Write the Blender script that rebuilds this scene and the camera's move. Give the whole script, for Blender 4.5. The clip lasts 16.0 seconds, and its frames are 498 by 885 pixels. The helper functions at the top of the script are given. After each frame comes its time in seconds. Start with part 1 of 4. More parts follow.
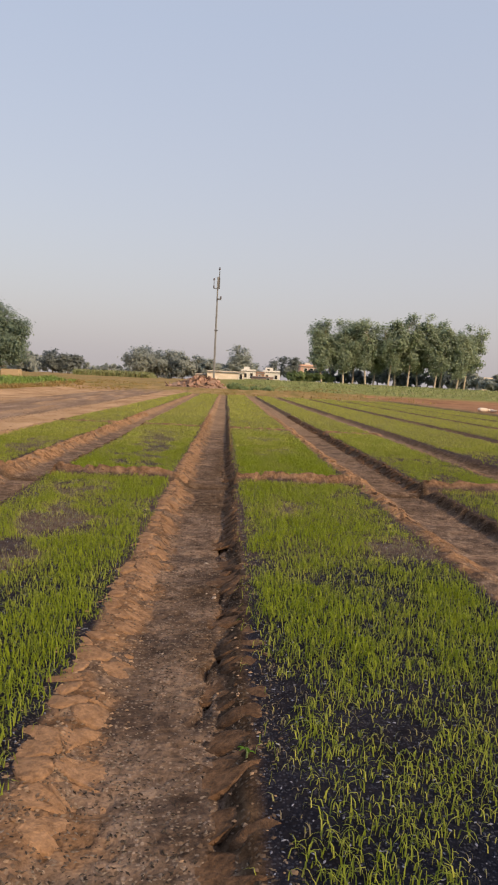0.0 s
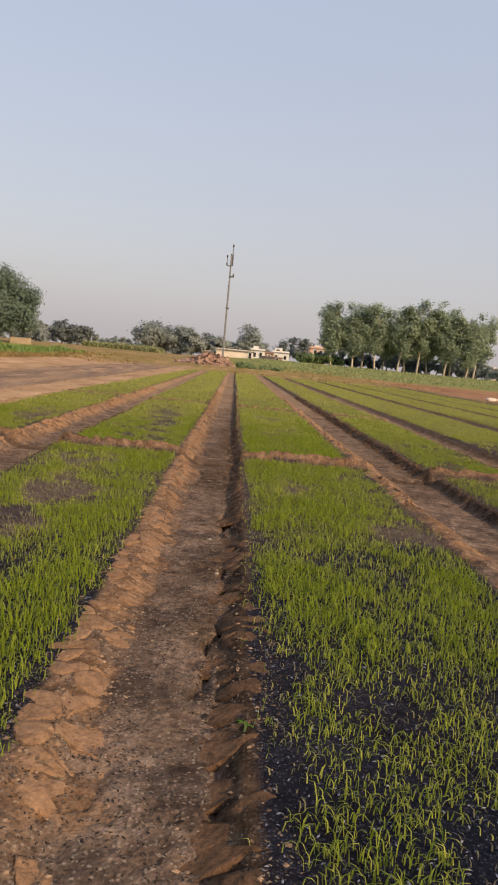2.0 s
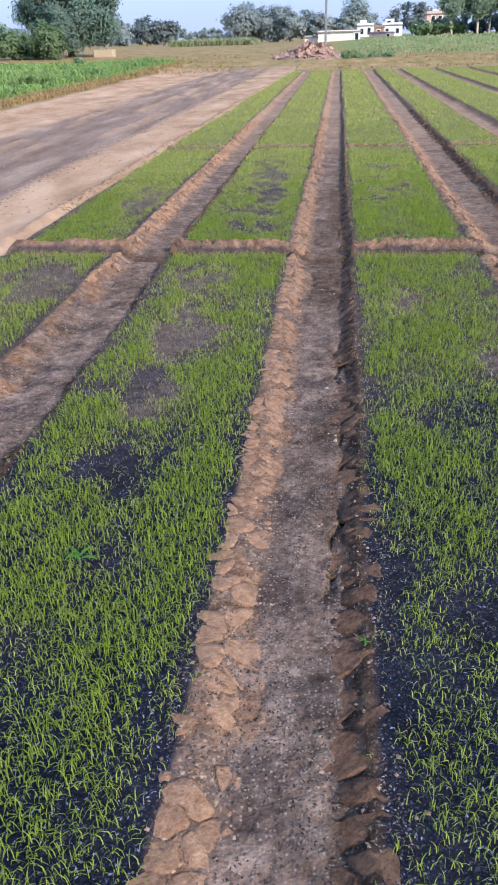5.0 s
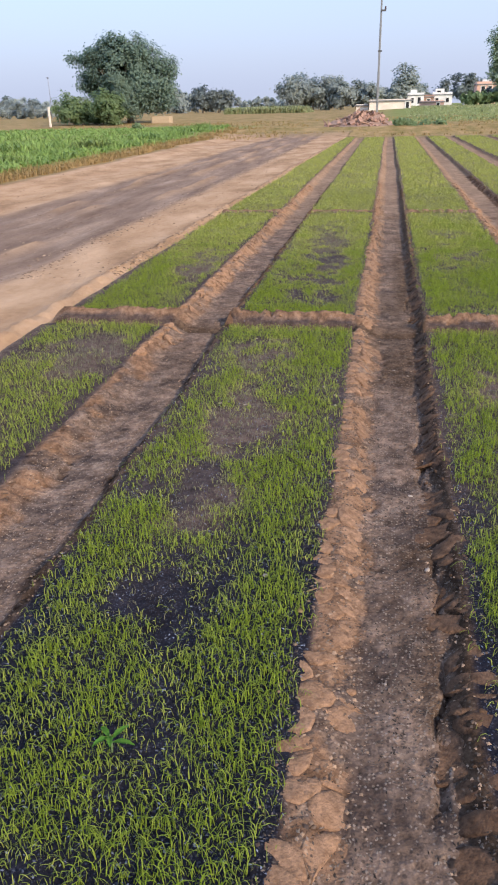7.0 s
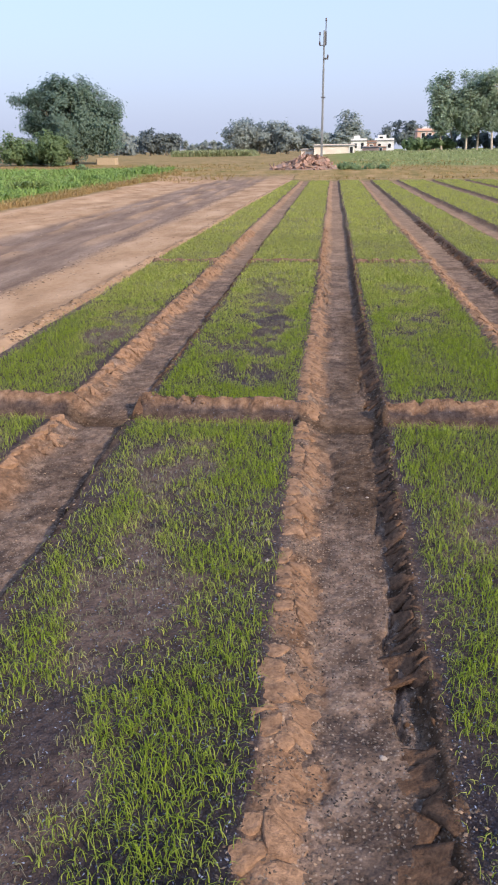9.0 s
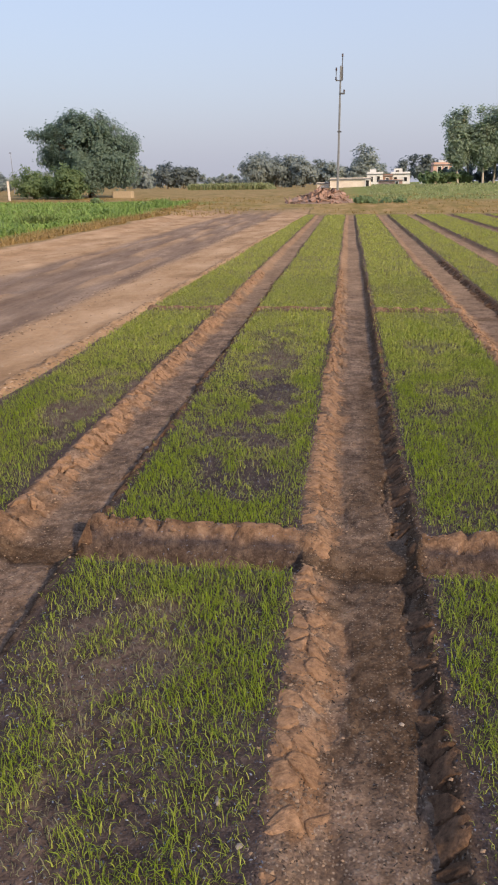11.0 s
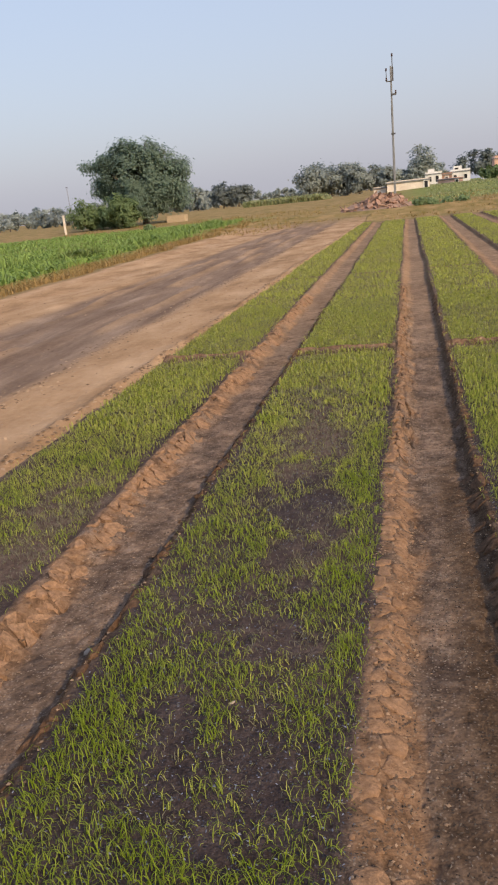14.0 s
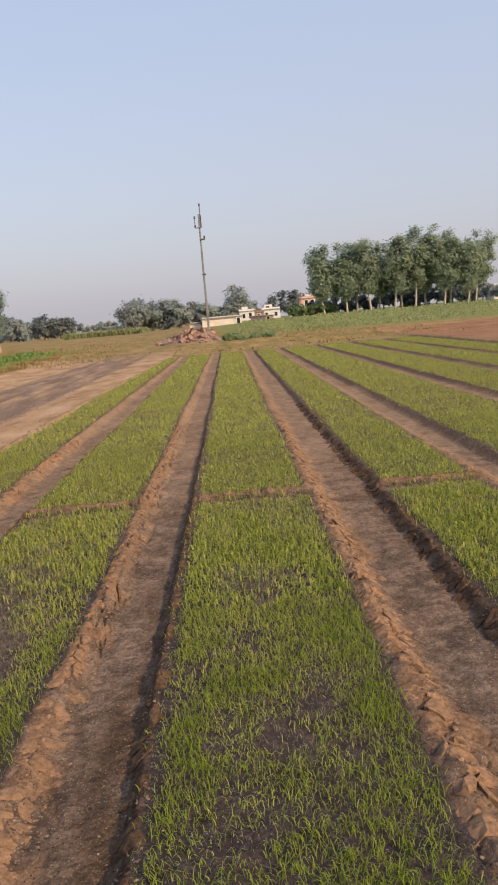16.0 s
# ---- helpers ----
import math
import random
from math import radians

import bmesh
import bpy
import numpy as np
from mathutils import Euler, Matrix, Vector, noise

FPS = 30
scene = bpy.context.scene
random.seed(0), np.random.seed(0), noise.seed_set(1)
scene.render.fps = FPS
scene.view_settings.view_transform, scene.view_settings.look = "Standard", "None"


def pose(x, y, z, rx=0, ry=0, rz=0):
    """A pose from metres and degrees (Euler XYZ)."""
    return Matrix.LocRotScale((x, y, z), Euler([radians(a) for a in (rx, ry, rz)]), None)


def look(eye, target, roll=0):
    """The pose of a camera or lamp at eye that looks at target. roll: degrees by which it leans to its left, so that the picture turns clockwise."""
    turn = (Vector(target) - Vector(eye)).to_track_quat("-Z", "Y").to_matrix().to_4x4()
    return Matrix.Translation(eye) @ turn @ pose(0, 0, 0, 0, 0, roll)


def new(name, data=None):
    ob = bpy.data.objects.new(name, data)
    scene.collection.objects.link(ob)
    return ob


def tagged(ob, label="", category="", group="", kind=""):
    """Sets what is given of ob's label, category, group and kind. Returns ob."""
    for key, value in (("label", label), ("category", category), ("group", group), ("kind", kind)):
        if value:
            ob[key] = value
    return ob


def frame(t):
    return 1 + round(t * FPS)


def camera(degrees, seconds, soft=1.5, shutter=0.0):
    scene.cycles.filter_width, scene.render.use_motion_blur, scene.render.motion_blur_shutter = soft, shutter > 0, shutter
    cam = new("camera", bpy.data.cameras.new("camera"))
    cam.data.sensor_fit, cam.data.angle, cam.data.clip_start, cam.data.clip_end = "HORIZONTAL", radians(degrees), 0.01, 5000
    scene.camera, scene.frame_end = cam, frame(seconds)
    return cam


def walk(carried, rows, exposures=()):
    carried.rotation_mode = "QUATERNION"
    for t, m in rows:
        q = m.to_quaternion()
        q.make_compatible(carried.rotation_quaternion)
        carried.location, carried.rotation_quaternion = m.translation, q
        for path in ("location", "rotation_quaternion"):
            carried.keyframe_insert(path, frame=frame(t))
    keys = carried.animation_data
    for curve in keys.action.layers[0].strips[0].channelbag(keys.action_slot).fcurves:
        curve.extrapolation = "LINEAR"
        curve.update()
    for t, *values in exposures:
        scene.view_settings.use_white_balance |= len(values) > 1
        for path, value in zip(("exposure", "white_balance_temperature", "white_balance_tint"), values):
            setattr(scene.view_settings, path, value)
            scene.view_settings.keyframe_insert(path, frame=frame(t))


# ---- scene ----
cam = camera(37.1, 16.0, 2.1)
PATH = [
    (0, (0.105, -5.887, 0.753), (0.174, -3.895, 0.59), 2.8),
    (0.5, (0.102, -5.892, 0.756), (0.18, -3.899, 0.598), 3.3),
    (1, (0.104, -5.901, 0.762), (0.171, -3.908, 0.611), 2.8),
    (1.5, (0.099, -5.892, 0.757), (0.176, -3.902, 0.57), 3.4),
    (2, (0.093, -5.884, 0.746), (0.151, -3.897, 0.527), 5.4),
    (2.5, (0.092, -5.891, 0.747), (0.107, -3.906, 0.508), 5.4),
    (3, (0.093, -5.877, 0.736), (0.141, -3.897, 0.459), 5.1),
    (3.5, (0.096, -5.817, 0.803), (0.172, -3.882, 0.304), 5.3),
    (4, (0.106, -5.82, 1.199), (0.168, -3.946, 0.502), 3.6),
    (4.5, (0.095, -5.981, 1.436), (-0.038, -4.243, 0.456), -0.8),
    (6.8, (-0.093, -5.507, 1.414), (-0.397, -3.697, 0.621), -1.7),
    (7, (-0.11, -5.422, 1.408), (-0.437, -3.628, 0.586), -1.4),
    (7.5, (-0.119, -5.094, 1.379), (-0.543, -3.335, 0.526), -1.2),
    (8, (-0.133, -4.547, 1.334), (-0.541, -2.747, 0.564), -0.4),
    (8.5, (-0.169, -4.314, 1.37), (-0.275, -2.489, 0.559), 1.3),
    (9, (-0.112, -4.146, 1.365), (-0.316, -2.296, 0.633), -0.7),
    (9.2, (-0.06, -4.126, 1.417), (-0.247, -2.28, 0.67), -0.3),
    (11.3, (-0.153, -2.647, 1.399), (-0.403, -0.773, 0.746), -0.7),
    (11.5, (-0.203, -2.461, 1.379), (-0.305, -0.601, 0.652), 2.2),
    (12, (-0.184, -2.181, 1.397), (-0.255, -0.325, 0.656), 0.2),
    (12.5, (-0.096, -1.887, 1.418), (-0.358, -0.011, 0.775), -4.3),
    (13, (-0.133, -1.575, 1.378), (-0.39, 0.269, 0.648), -1.7),
    (13.5, (-0.195, -1.308, 1.42), (-0.541, 0.565, 0.809), -1.7),
    (14, (-0.109, -0.998, 1.38), (-0.547, 0.855, 0.766), -6.0),
    (14.5, (-0.07, -0.751, 1.419), (-0.477, 1.105, 0.794), -4.4),
    (15, (-0.013, -0.36, 1.357), (-0.054, 1.58, 0.873), -1.5),
    (15.5, (0.213, -0.134, 1.413), (0.507, 1.784, 0.929), -3.8),
    (16, (0.587, -0.07, 1.404), (0.617, 1.903, 1.076), -4.9),
]
EXPOSURES = ((0, 0.44, 7300, 12), (3.5, 0.48, 7300, 12), (4.0, 0.72, 6450, 10), (4.5, 1.24, 4800, 8), (5.2, 1.06, 5000, 8), (6.8, 0.90, 5500, 9), (8.0, 0.84, 5600, 9), (8.5, 0.68, 6050, 9), (9.0, 0.87, 5500, 10), (9.3, 0.82, 5600, 10), (11.0, 0.58, 6150, 10), (12.0, 0.68, 6000, 10), (12.7, 0.68, 5900, 9), (13.3, 0.58, 6100, 9), (14.5, 0.50, 6600, 10), (15.3, 0.55, 6700, 11), (16, 0.50, 6700, 11))
walk(cam, [(t, look(e, g, r)) for t, e, g, r in PATH], EXPOSURES)

# ---- light ----
SUN_FROM = Vector((0.74, -0.67, 0.0)).normalized()
SUN_UP = radians(31)
world = bpy.data.worlds.new("world")
scene.world = world
world.use_nodes = True
wn = world.node_tree
sky = wn.nodes.new("ShaderNodeTexSky")
sky.sky_type = "NISHITA"
sky.sun_disc = False
sky.sun_elevation = SUN_UP
sky.sun_rotation = math.atan2(SUN_FROM.x, SUN_FROM.y)
sky.air_density, sky.dust_density, sky.ozone_density = 1.4, 4.5, 4.0
# thin haze over the clear sky, paler and greyer low down
haze = wn.nodes.new("ShaderNodeMix")
haze.data_type = "RGBA"
haze.inputs[0].default_value = 0.62
aloft = wn.nodes.new("ShaderNodeTexCoord")
split = wn.nodes.new("ShaderNodeSeparateXYZ")
wn.links.new(aloft.outputs["Generated"], split.inputs["Vector"])
layer = wn.nodes.new("ShaderNodeMapRange")
layer.inputs["From Max"].default_value = 0.42
wn.links.new(split.outputs["Z"], layer.inputs["Value"])
tint = wn.nodes.new("ShaderNodeMix")
tint.data_type = "RGBA"
tint.inputs[6].default_value = (4.15, 4.05, 4.6, 1)
tint.inputs[7].default_value = (3.4, 3.95, 5.25, 1)
wn.links.new(layer.outputs["Result"], tint.inputs[0])
wn.links.new(tint.outputs[2], haze.inputs[7])
wn.links.new(sky.outputs["Color"], haze.inputs[6])
wn.links.new(haze.outputs[2], wn.nodes["Background"].inputs["Color"])
wn.nodes["Background"].inputs["Strength"].default_value = 0.125

sun = new("sun", bpy.data.lights.new("sun", "SUN"))
sun.data.energy, sun.data.angle, sun.data.color = 3.0, radians(2.0), (1.0, 0.74, 0.46)
sun_way = SUN_FROM * math.cos(SUN_UP) + Vector((0, 0, math.sin(SUN_UP)))
sun.matrix_world = look(sun_way * 50, (0, 0, 0))

# ---- materials ----


def material(name, rough=0.9, spec=0.2):
    m = bpy.data.materials.new(name)
    m.use_nodes = True
    b = m.node_tree.nodes["Principled BSDF"]
    b.inputs["Roughness"].default_value = rough
    b.inputs["Specular IOR Level"].default_value = spec
    return m, m.node_tree, b


def node(nt, kind, **sets):
    n = nt.nodes.new(kind)
    for key, value in sets.items():
        n.inputs[key.replace("_", " ")].default_value = value
    return n


def place(nt):
    """World-space coordinates."""
    return nt.nodes.new("ShaderNodeNewGeometry").outputs["Position"]


def noise_of(nt, vec, scale, detail=4.0, rough=0.6, stretch=None):
    if stretch:
        mp = nt.nodes.new("ShaderNodeMapping")
        mp.inputs["Scale"].default_value = stretch
        nt.links.new(vec, mp.inputs["Vector"])
        vec = mp.outputs["Vector"]
    n = node(nt, "ShaderNodeTexNoise", Scale=scale, Detail=detail, Roughness=rough)
    nt.links.new(vec, n.inputs["Vector"])
    return n.outputs["Fac"]


def ramp(nt, fac, *stops):
    r = nt.nodes.new("ShaderNodeValToRGB")
    while len(r.color_ramp.elements) < len(stops):
        r.color_ramp.elements.new(0.5)
    for e, (p, c) in zip(r.color_ramp.elements, stops):
        e.position, e.color = p, (*c, 1)
    nt.links.new(fac, r.inputs["Fac"])
    return r.outputs["Color"]


def mix(nt, fac, a, b, kind="MIX"):
    n = nt.nodes.new("ShaderNodeMix")
    n.data_type, n.blend_type = "RGBA", kind
    for sock, v in ((n.inputs[0], fac), (n.inputs[6], a), (n.inputs[7], b)):
        if isinstance(v, bpy.types.NodeSocket):
            nt.links.new(v, sock)
        else:
            sock.default_value = v if isinstance(v, float) else (*v, 1)
    return n.outputs[2]


def calc(nt, op, a, b=0.0, clamp=False):
    n = nt.nodes.new("ShaderNodeMath")
    n.operation, n.use_clamp = op, clamp
    for sock, v in ((n.inputs[0], a), (n.inputs[1], b)):
        if isinstance(v, bpy.types.NodeSocket):
            nt.links.new(v, sock)
        else:
            sock.default_value = v
    return n.outputs[0]


def bump(nt, b, height, strength, dist):
    n = node(nt, "ShaderNodeBump", Strength=strength, Distance=dist)
    nt.links.new(height, n.inputs["Height"])
    nt.links.new(n.outputs["Normal"], b.inputs["Normal"])


def speckle(nt, vec, scale, low, high):
    v = node(nt, "ShaderNodeTexVoronoi", Scale=scale)
    nt.links.new(vec, v.inputs["Vector"])
    sep = nt.nodes.new("ShaderNodeSeparateColor")
    nt.links.new(v.outputs["Color"], sep.inputs["Color"])
    near = calc(nt, "LESS_THAN", v.outputs["Distance"], high)
    return calc(nt, "MULTIPLY", near, calc(nt, "GREATER_THAN", sep.outputs["Red"], low))


def soil_material():
    m, nt, b = material("field_soil", 0.97, 0.04)
    pos = place(nt)
    fine = noise_of(nt, pos, 90, 5, 0.7)
    mid = noise_of(nt, pos, 14, 5, 0.6)
    big = noise_of(nt, pos, 1.6, 5, 0.6)
    husk = speckle(nt, pos, 150, 0.52, 0.40)
    husk2 = speckle(nt, pos, 105, 0.66, 0.36)
    grain = node(nt, "ShaderNodeTexVoronoi", Scale=115.0)
    nt.links.new(pos, grain.inputs["Vector"])
    big_grain = node(nt, "ShaderNodeTexVoronoi", Scale=34.0)
    nt.links.new(pos, big_grain.inputs["Vector"])
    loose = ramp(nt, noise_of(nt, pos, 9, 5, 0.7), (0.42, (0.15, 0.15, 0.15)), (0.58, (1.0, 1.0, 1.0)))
    # shade between grains and lumps, painted as darker colour at cell edges
    crevice_shade = ramp(nt, grain.outputs["Distance"], (0.25, (1.0, 1.0, 1.0)), (0.62, (0.38, 0.36, 0.36)), (0.8, (0.16, 0.15, 0.15)))
    crevice_shade2 = ramp(nt, big_grain.outputs["Distance"], (0.35, (1.0, 1.0, 1.0)), (0.75, (0.5, 0.48, 0.46)))
    grit = noise_of(nt, pos, 38, 6, 0.78)
    both = calc(nt, "ADD", calc(nt, "MULTIPLY", mid, 0.5), calc(nt, "MULTIPLY", grit, 0.5))
    husk3 = speckle(nt, pos, 62, 0.70, 0.30)
    floor_c = ramp(nt, both, (0.34, (0.080, 0.057, 0.044)), (0.46, (0.175, 0.126, 0.098)), (0.56, (0.255, 0.188, 0.148)), (0.68, (0.37, 0.288, 0.228)))
    crust = ramp(nt, noise_of(nt, pos, 5.5, 5, 0.62), (0.36, (0.50, 0.50, 0.54)), (0.5, (1.0, 0.98, 0.97)), (0.66, (1.5, 1.42, 1.36)))
    floor_c = mix(nt, 1.0, floor_c, crust, "MULTIPLY")
    floor_c = mix(nt, calc(nt, "MULTIPLY", husk2, 0.55), floor_c, (0.44, 0.36, 0.30))
    floor_c = mix(nt, calc(nt, "MULTIPLY", husk3, 0.6), floor_c, (0.06, 0.048, 0.042))
    bare_c = ramp(nt, both, (0.36, (0.095, 0.066, 0.053)), (0.5, (0.19, 0.134, 0.108)), (0.66, (0.31, 0.23, 0.185)))
    ash_c = ramp(nt, noise_of(nt, pos, 5.0, 5, 0.7), (0.35, (0.007, 0.009, 0.016)), (0.60, (0.015, 0.018, 0.032)), (0.8, (0.036, 0.035, 0.045)))
    ash_c = mix(nt, calc(nt, "MULTIPLY", husk, 0.30), ash_c, (0.12, 0.135, 0.19))
    bank_c = ramp(nt, both, (0.34, (0.115, 0.067, 0.040)), (0.46, (0.24, 0.143, 0.088)), (0.56, (0.34, 0.21, 0.132)), (0.68, (0.46, 0.305, 0.20)))
    # colour of damp soil, used as well for painted shade and near dimming
    wet_shade_c = ramp(nt, both, (0.36, (0.028, 0.018, 0.012)), (0.5, (0.074, 0.047, 0.030)), (0.64, (0.16, 0.105, 0.068)))
    wet_shade_c = mix(nt, calc(nt, "MULTIPLY", husk2, 0.3), wet_shade_c, (0.30, 0.24, 0.19))
    sand_n = calc(nt, "ADD", calc(nt, "MULTIPLY", noise_of(nt, pos, 1.4, 6, 0.62, (1.0, 0.4, 1.0)), 0.85), calc(nt, "MULTIPLY", noise_of(nt, pos, 17, 3, 0.6), 0.15))
    sand_c = ramp(nt, sand_n, (0.36, (0.285, 0.18, 0.105)), (0.48, (0.405, 0.265, 0.16)), (0.64, (0.53, 0.365, 0.235)))
    strip_c = ramp(nt, calc(nt, "ADD", calc(nt, "MULTIPLY", noise_of(nt, pos, 2.4, 6, 0.65, (1.0, 0.16, 1.0)), 0.82), calc(nt, "MULTIPLY", noise_of(nt, pos, 20, 3, 0.6), 0.18)), (0.34, (0.155, 0.105, 0.078)), (0.5, (0.24, 0.170, 0.129)), (0.66, (0.36, 0.265, 0.20)))
    tan_c = ramp(nt, noise_of(nt, pos, 0.9, 7, 0.7), (0.3, (0.13, 0.125, 0.045)), (0.48, (0.27, 0.20, 0.09)), (0.7, (0.40, 0.28, 0.155)))
    green_c = ramp(nt, noise_of(nt, pos, 0.5, 7, 0.7), (0.3, (0.15, 0.185, 0.06)), (0.55, (0.21, 0.235, 0.085)), (0.8, (0.29, 0.275, 0.12)))
    plot_c = ramp(nt, noise_of(nt, pos, 1.2, 6, 0.7, (0.35, 1.0, 1.0)), (0.3, (0.20, 0.105, 0.065)), (0.55, (0.32, 0.18, 0.11)), (0.8, (0.42, 0.26, 0.16)))
    col = floor_c
    away = 0.0
    for attr, colours in (("zone_a", (ash_c, bank_c, wet_shade_c)), ("zone_b", (sand_c, strip_c, tan_c)), ("zone_c", (green_c, plot_c, bare_c))):
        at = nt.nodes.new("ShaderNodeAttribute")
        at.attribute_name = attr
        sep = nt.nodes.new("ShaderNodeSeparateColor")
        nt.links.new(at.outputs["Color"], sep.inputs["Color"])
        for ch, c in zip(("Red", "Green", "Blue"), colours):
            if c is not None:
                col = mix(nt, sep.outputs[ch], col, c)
            if c in (sand_c, strip_c, tan_c, green_c, plot_c):
                away = calc(nt, "ADD", away, sep.outputs[ch], True)
    col = mix(nt, calc(nt, "MULTIPLY", big, 0.5), col, (0.5, 0.47, 0.44), "MULTIPLY")
    worked = calc(nt, "SUBTRACT", 1.0, away, True)
    # multiply the painted gap shade into the worked soil
    col = mix(nt, calc(nt, "MULTIPLY", calc(nt, "MULTIPLY", loose, 0.28), worked), col, crevice_shade, "MULTIPLY")
    col = mix(nt, calc(nt, "MULTIPLY", worked, 0.28), col, crevice_shade2, "MULTIPLY")
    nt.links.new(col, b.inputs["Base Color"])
    lumps = calc(nt, "ADD", calc(nt, "MULTIPLY", grain.outputs["Distance"], -0.35), calc(nt, "MULTIPLY", big_grain.outputs["Distance"], -0.9))
    bump(nt, b, calc(nt, "ADD", calc(nt, "ADD", fine, calc(nt, "MULTIPLY", mid, 2.0)), calc(nt, "MULTIPLY", lumps, worked)), 0.8, 0.010)
    return m


def clod_material(name, dark, light, rough=0.95):
    m, nt, b = material(name, rough, 0.15)
    info = nt.nodes.new("ShaderNodeObjectInfo").outputs["Random"]
    pos = place(nt)
    n = noise_of(nt, pos, 45, 5, 0.7)
    c = ramp(nt, n, (0.3, dark), (0.7, light))
    c = mix(nt, calc(nt, "MULTIPLY", info, 0.45), c, (0.6, 0.55, 0.5), "MULTIPLY")
    nt.links.new(c, b.inputs["Base Color"])
    bump(nt, b, calc(nt, "ADD", noise_of(nt, pos, 150, 4, 0.7), calc(nt, "MULTIPLY", noise_of(nt, pos, 38, 4, 0.6), 2.0)), 0.8, 0.009)
    return m


def litter_material(name, a, c):
    m, nt, b = material(name, 0.9, 0.1)
    r = nt.nodes.new("ShaderNodeNewGeometry").outputs["Random Per Island"]
    mid = tuple(0.75 * p + 0.25 * q for p, q in zip(a, c))
    nt.links.new(ramp(nt, r, (0.0, a), (0.55, mid), (1.0, c)), b.inputs["Base Color"])
    return m


def blade_material(name, *stops):
    """Leaves tinted by the mesh's own tone, with a little light through them."""
    m, nt, b = material(name, 0.65, 0.15)
    at = nt.nodes.new("ShaderNodeAttribute")
    at.attribute_name = "tone"
    r = nt.nodes.new("ShaderNodeNewGeometry").outputs["Random Per Island"]
    f = calc(nt, "ADD", at.outputs["Fac"], calc(nt, "MULTIPLY", calc(nt, "SUBTRACT", r, 0.5), 0.35), True)
    c = ramp(nt, f, *stops)
    nt.links.new(c, b.inputs["Base Color"])
    tr = nt.nodes.new("ShaderNodeBsdfTranslucent")
    nt.links.new(c, tr.inputs["Color"])
    ms = node(nt, "ShaderNodeMixShader", Fac=0.3)
    nt.links.new(b.outputs[0], ms.inputs[1])
    nt.links.new(tr.outputs[0], ms.inputs[2])
    nt.links.new(ms.outputs[0], nt.nodes["Material Output"].inputs["Surface"])
    return m


def leaf_material(name, dark, light):
    m, nt, b = material(name, 0.9, 0.04)
    r = nt.nodes.new("ShaderNodeNewGeometry").outputs["Random Per Island"]
    n = noise_of(nt, place(nt), 0.9, 3, 0.6)
    c = ramp(nt, calc(nt, "ADD", calc(nt, "MULTIPLY", r, 0.6), calc(nt, "MULTIPLY", n, 0.5)), (0.2, dark), (0.85, light))
    nt.links.new(c, b.inputs["Base Color"])
    tr = nt.nodes.new("ShaderNodeBsdfTranslucent")
    nt.links.new(c, tr.inputs["Color"])
    ms = node(nt, "ShaderNodeMixShader", Fac=0.58)
    nt.links.new(b.outputs[0], ms.inputs[1])
    nt.links.new(tr.outputs[0], ms.inputs[2])
    nt.links.new(ms.outputs[0], nt.nodes["Material Output"].inputs["Surface"])
    return m


def mottled(name, dark, light, scale, rough=0.9, stretch=None, relief=0.3, dist=0.01):
    m, nt, b = material(name, rough, 0.2)
    pos = place(nt)
    n = noise_of(nt, pos, scale, 6, 0.65, stretch)
    fine = noise_of(nt, pos, scale * 7, 4, 0.6, stretch)
    c = ramp(nt, calc(nt, "ADD", calc(nt, "MULTIPLY", n, 0.7), calc(nt, "MULTIPLY", fine, 0.3)), (0.3, dark), (0.7, light))
    nt.links.new(c, b.inputs["Base Color"])
    bump(nt, b, fine, relief, dist)
    return m


SOIL = soil_material()
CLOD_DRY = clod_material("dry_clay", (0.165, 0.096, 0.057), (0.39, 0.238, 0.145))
# clays for walls turned from the sun: damp, with shade in the colour
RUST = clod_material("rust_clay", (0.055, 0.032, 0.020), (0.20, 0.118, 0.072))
CLOD_WET_SHADED = clod_material("damp_shaded_clay", (0.05, 0.030, 0.018), (0.17, 0.095, 0.05), 0.8)
HUSK = litter_material("rice_husk", (0.010, 0.012, 0.020), (0.23, 0.25, 0.33))
CHAFF = litter_material("floor_chaff", (0.022, 0.018, 0.016), (0.21, 0.17, 0.14))
CLOD_SAND = litter_material("sandy_clod", (0.12, 0.08, 0.055), (0.44, 0.31, 0.21))
CRUMB = litter_material("soil_crumb", (0.07, 0.05, 0.04), (0.34, 0.23, 0.15))
RICE = blade_material("rice_blade", (0.0, (0.17, 0.15, 0.115)), (0.2, (0.215, 0.21, 0.12)), (0.42, (0.40, 0.42, 0.09)), (0.65, (0.235, 0.285, 0.05)), (1.0, (0.20, 0.265, 0.018)))
FODDER = blade_material("fodder_leaf", (0.0, (0.25, 0.30, 0.10)), (0.6, (0.22, 0.32, 0.08)), (1.0, (0.26, 0.36, 0.11)))
STRAW = blade_material("dry_grass_blade", (0.0, (0.40, 0.26, 0.12)), (0.6, (0.30, 0.22, 0.08)), (1.0, (0.18, 0.20, 0.06)))
# far blades paled and greyed: distance haze in the colour
FAR_GRASS = blade_material("meadow_blade", (0.0, (0.36, 0.34, 0.19)), (0.5, (0.29, 0.32, 0.15)), (1.0, (0.25, 0.30, 0.14)))
BARK = mottled("bark", (0.10, 0.075, 0.055), (0.22, 0.18, 0.14), 3, stretch=(1, 1, 0.2), dist=0.03)
PALE_BARK = mottled("pale_bark", (0.30, 0.25, 0.20), (0.56, 0.50, 0.43), 1.5, stretch=(1, 1, 0.25), dist=0.02)
# tree leaves: distance haze is mixed into these colours, paler and greyer
LEAF_BROAD = leaf_material("broad_leaf", (0.175, 0.24, 0.20), (0.28, 0.36, 0.285))
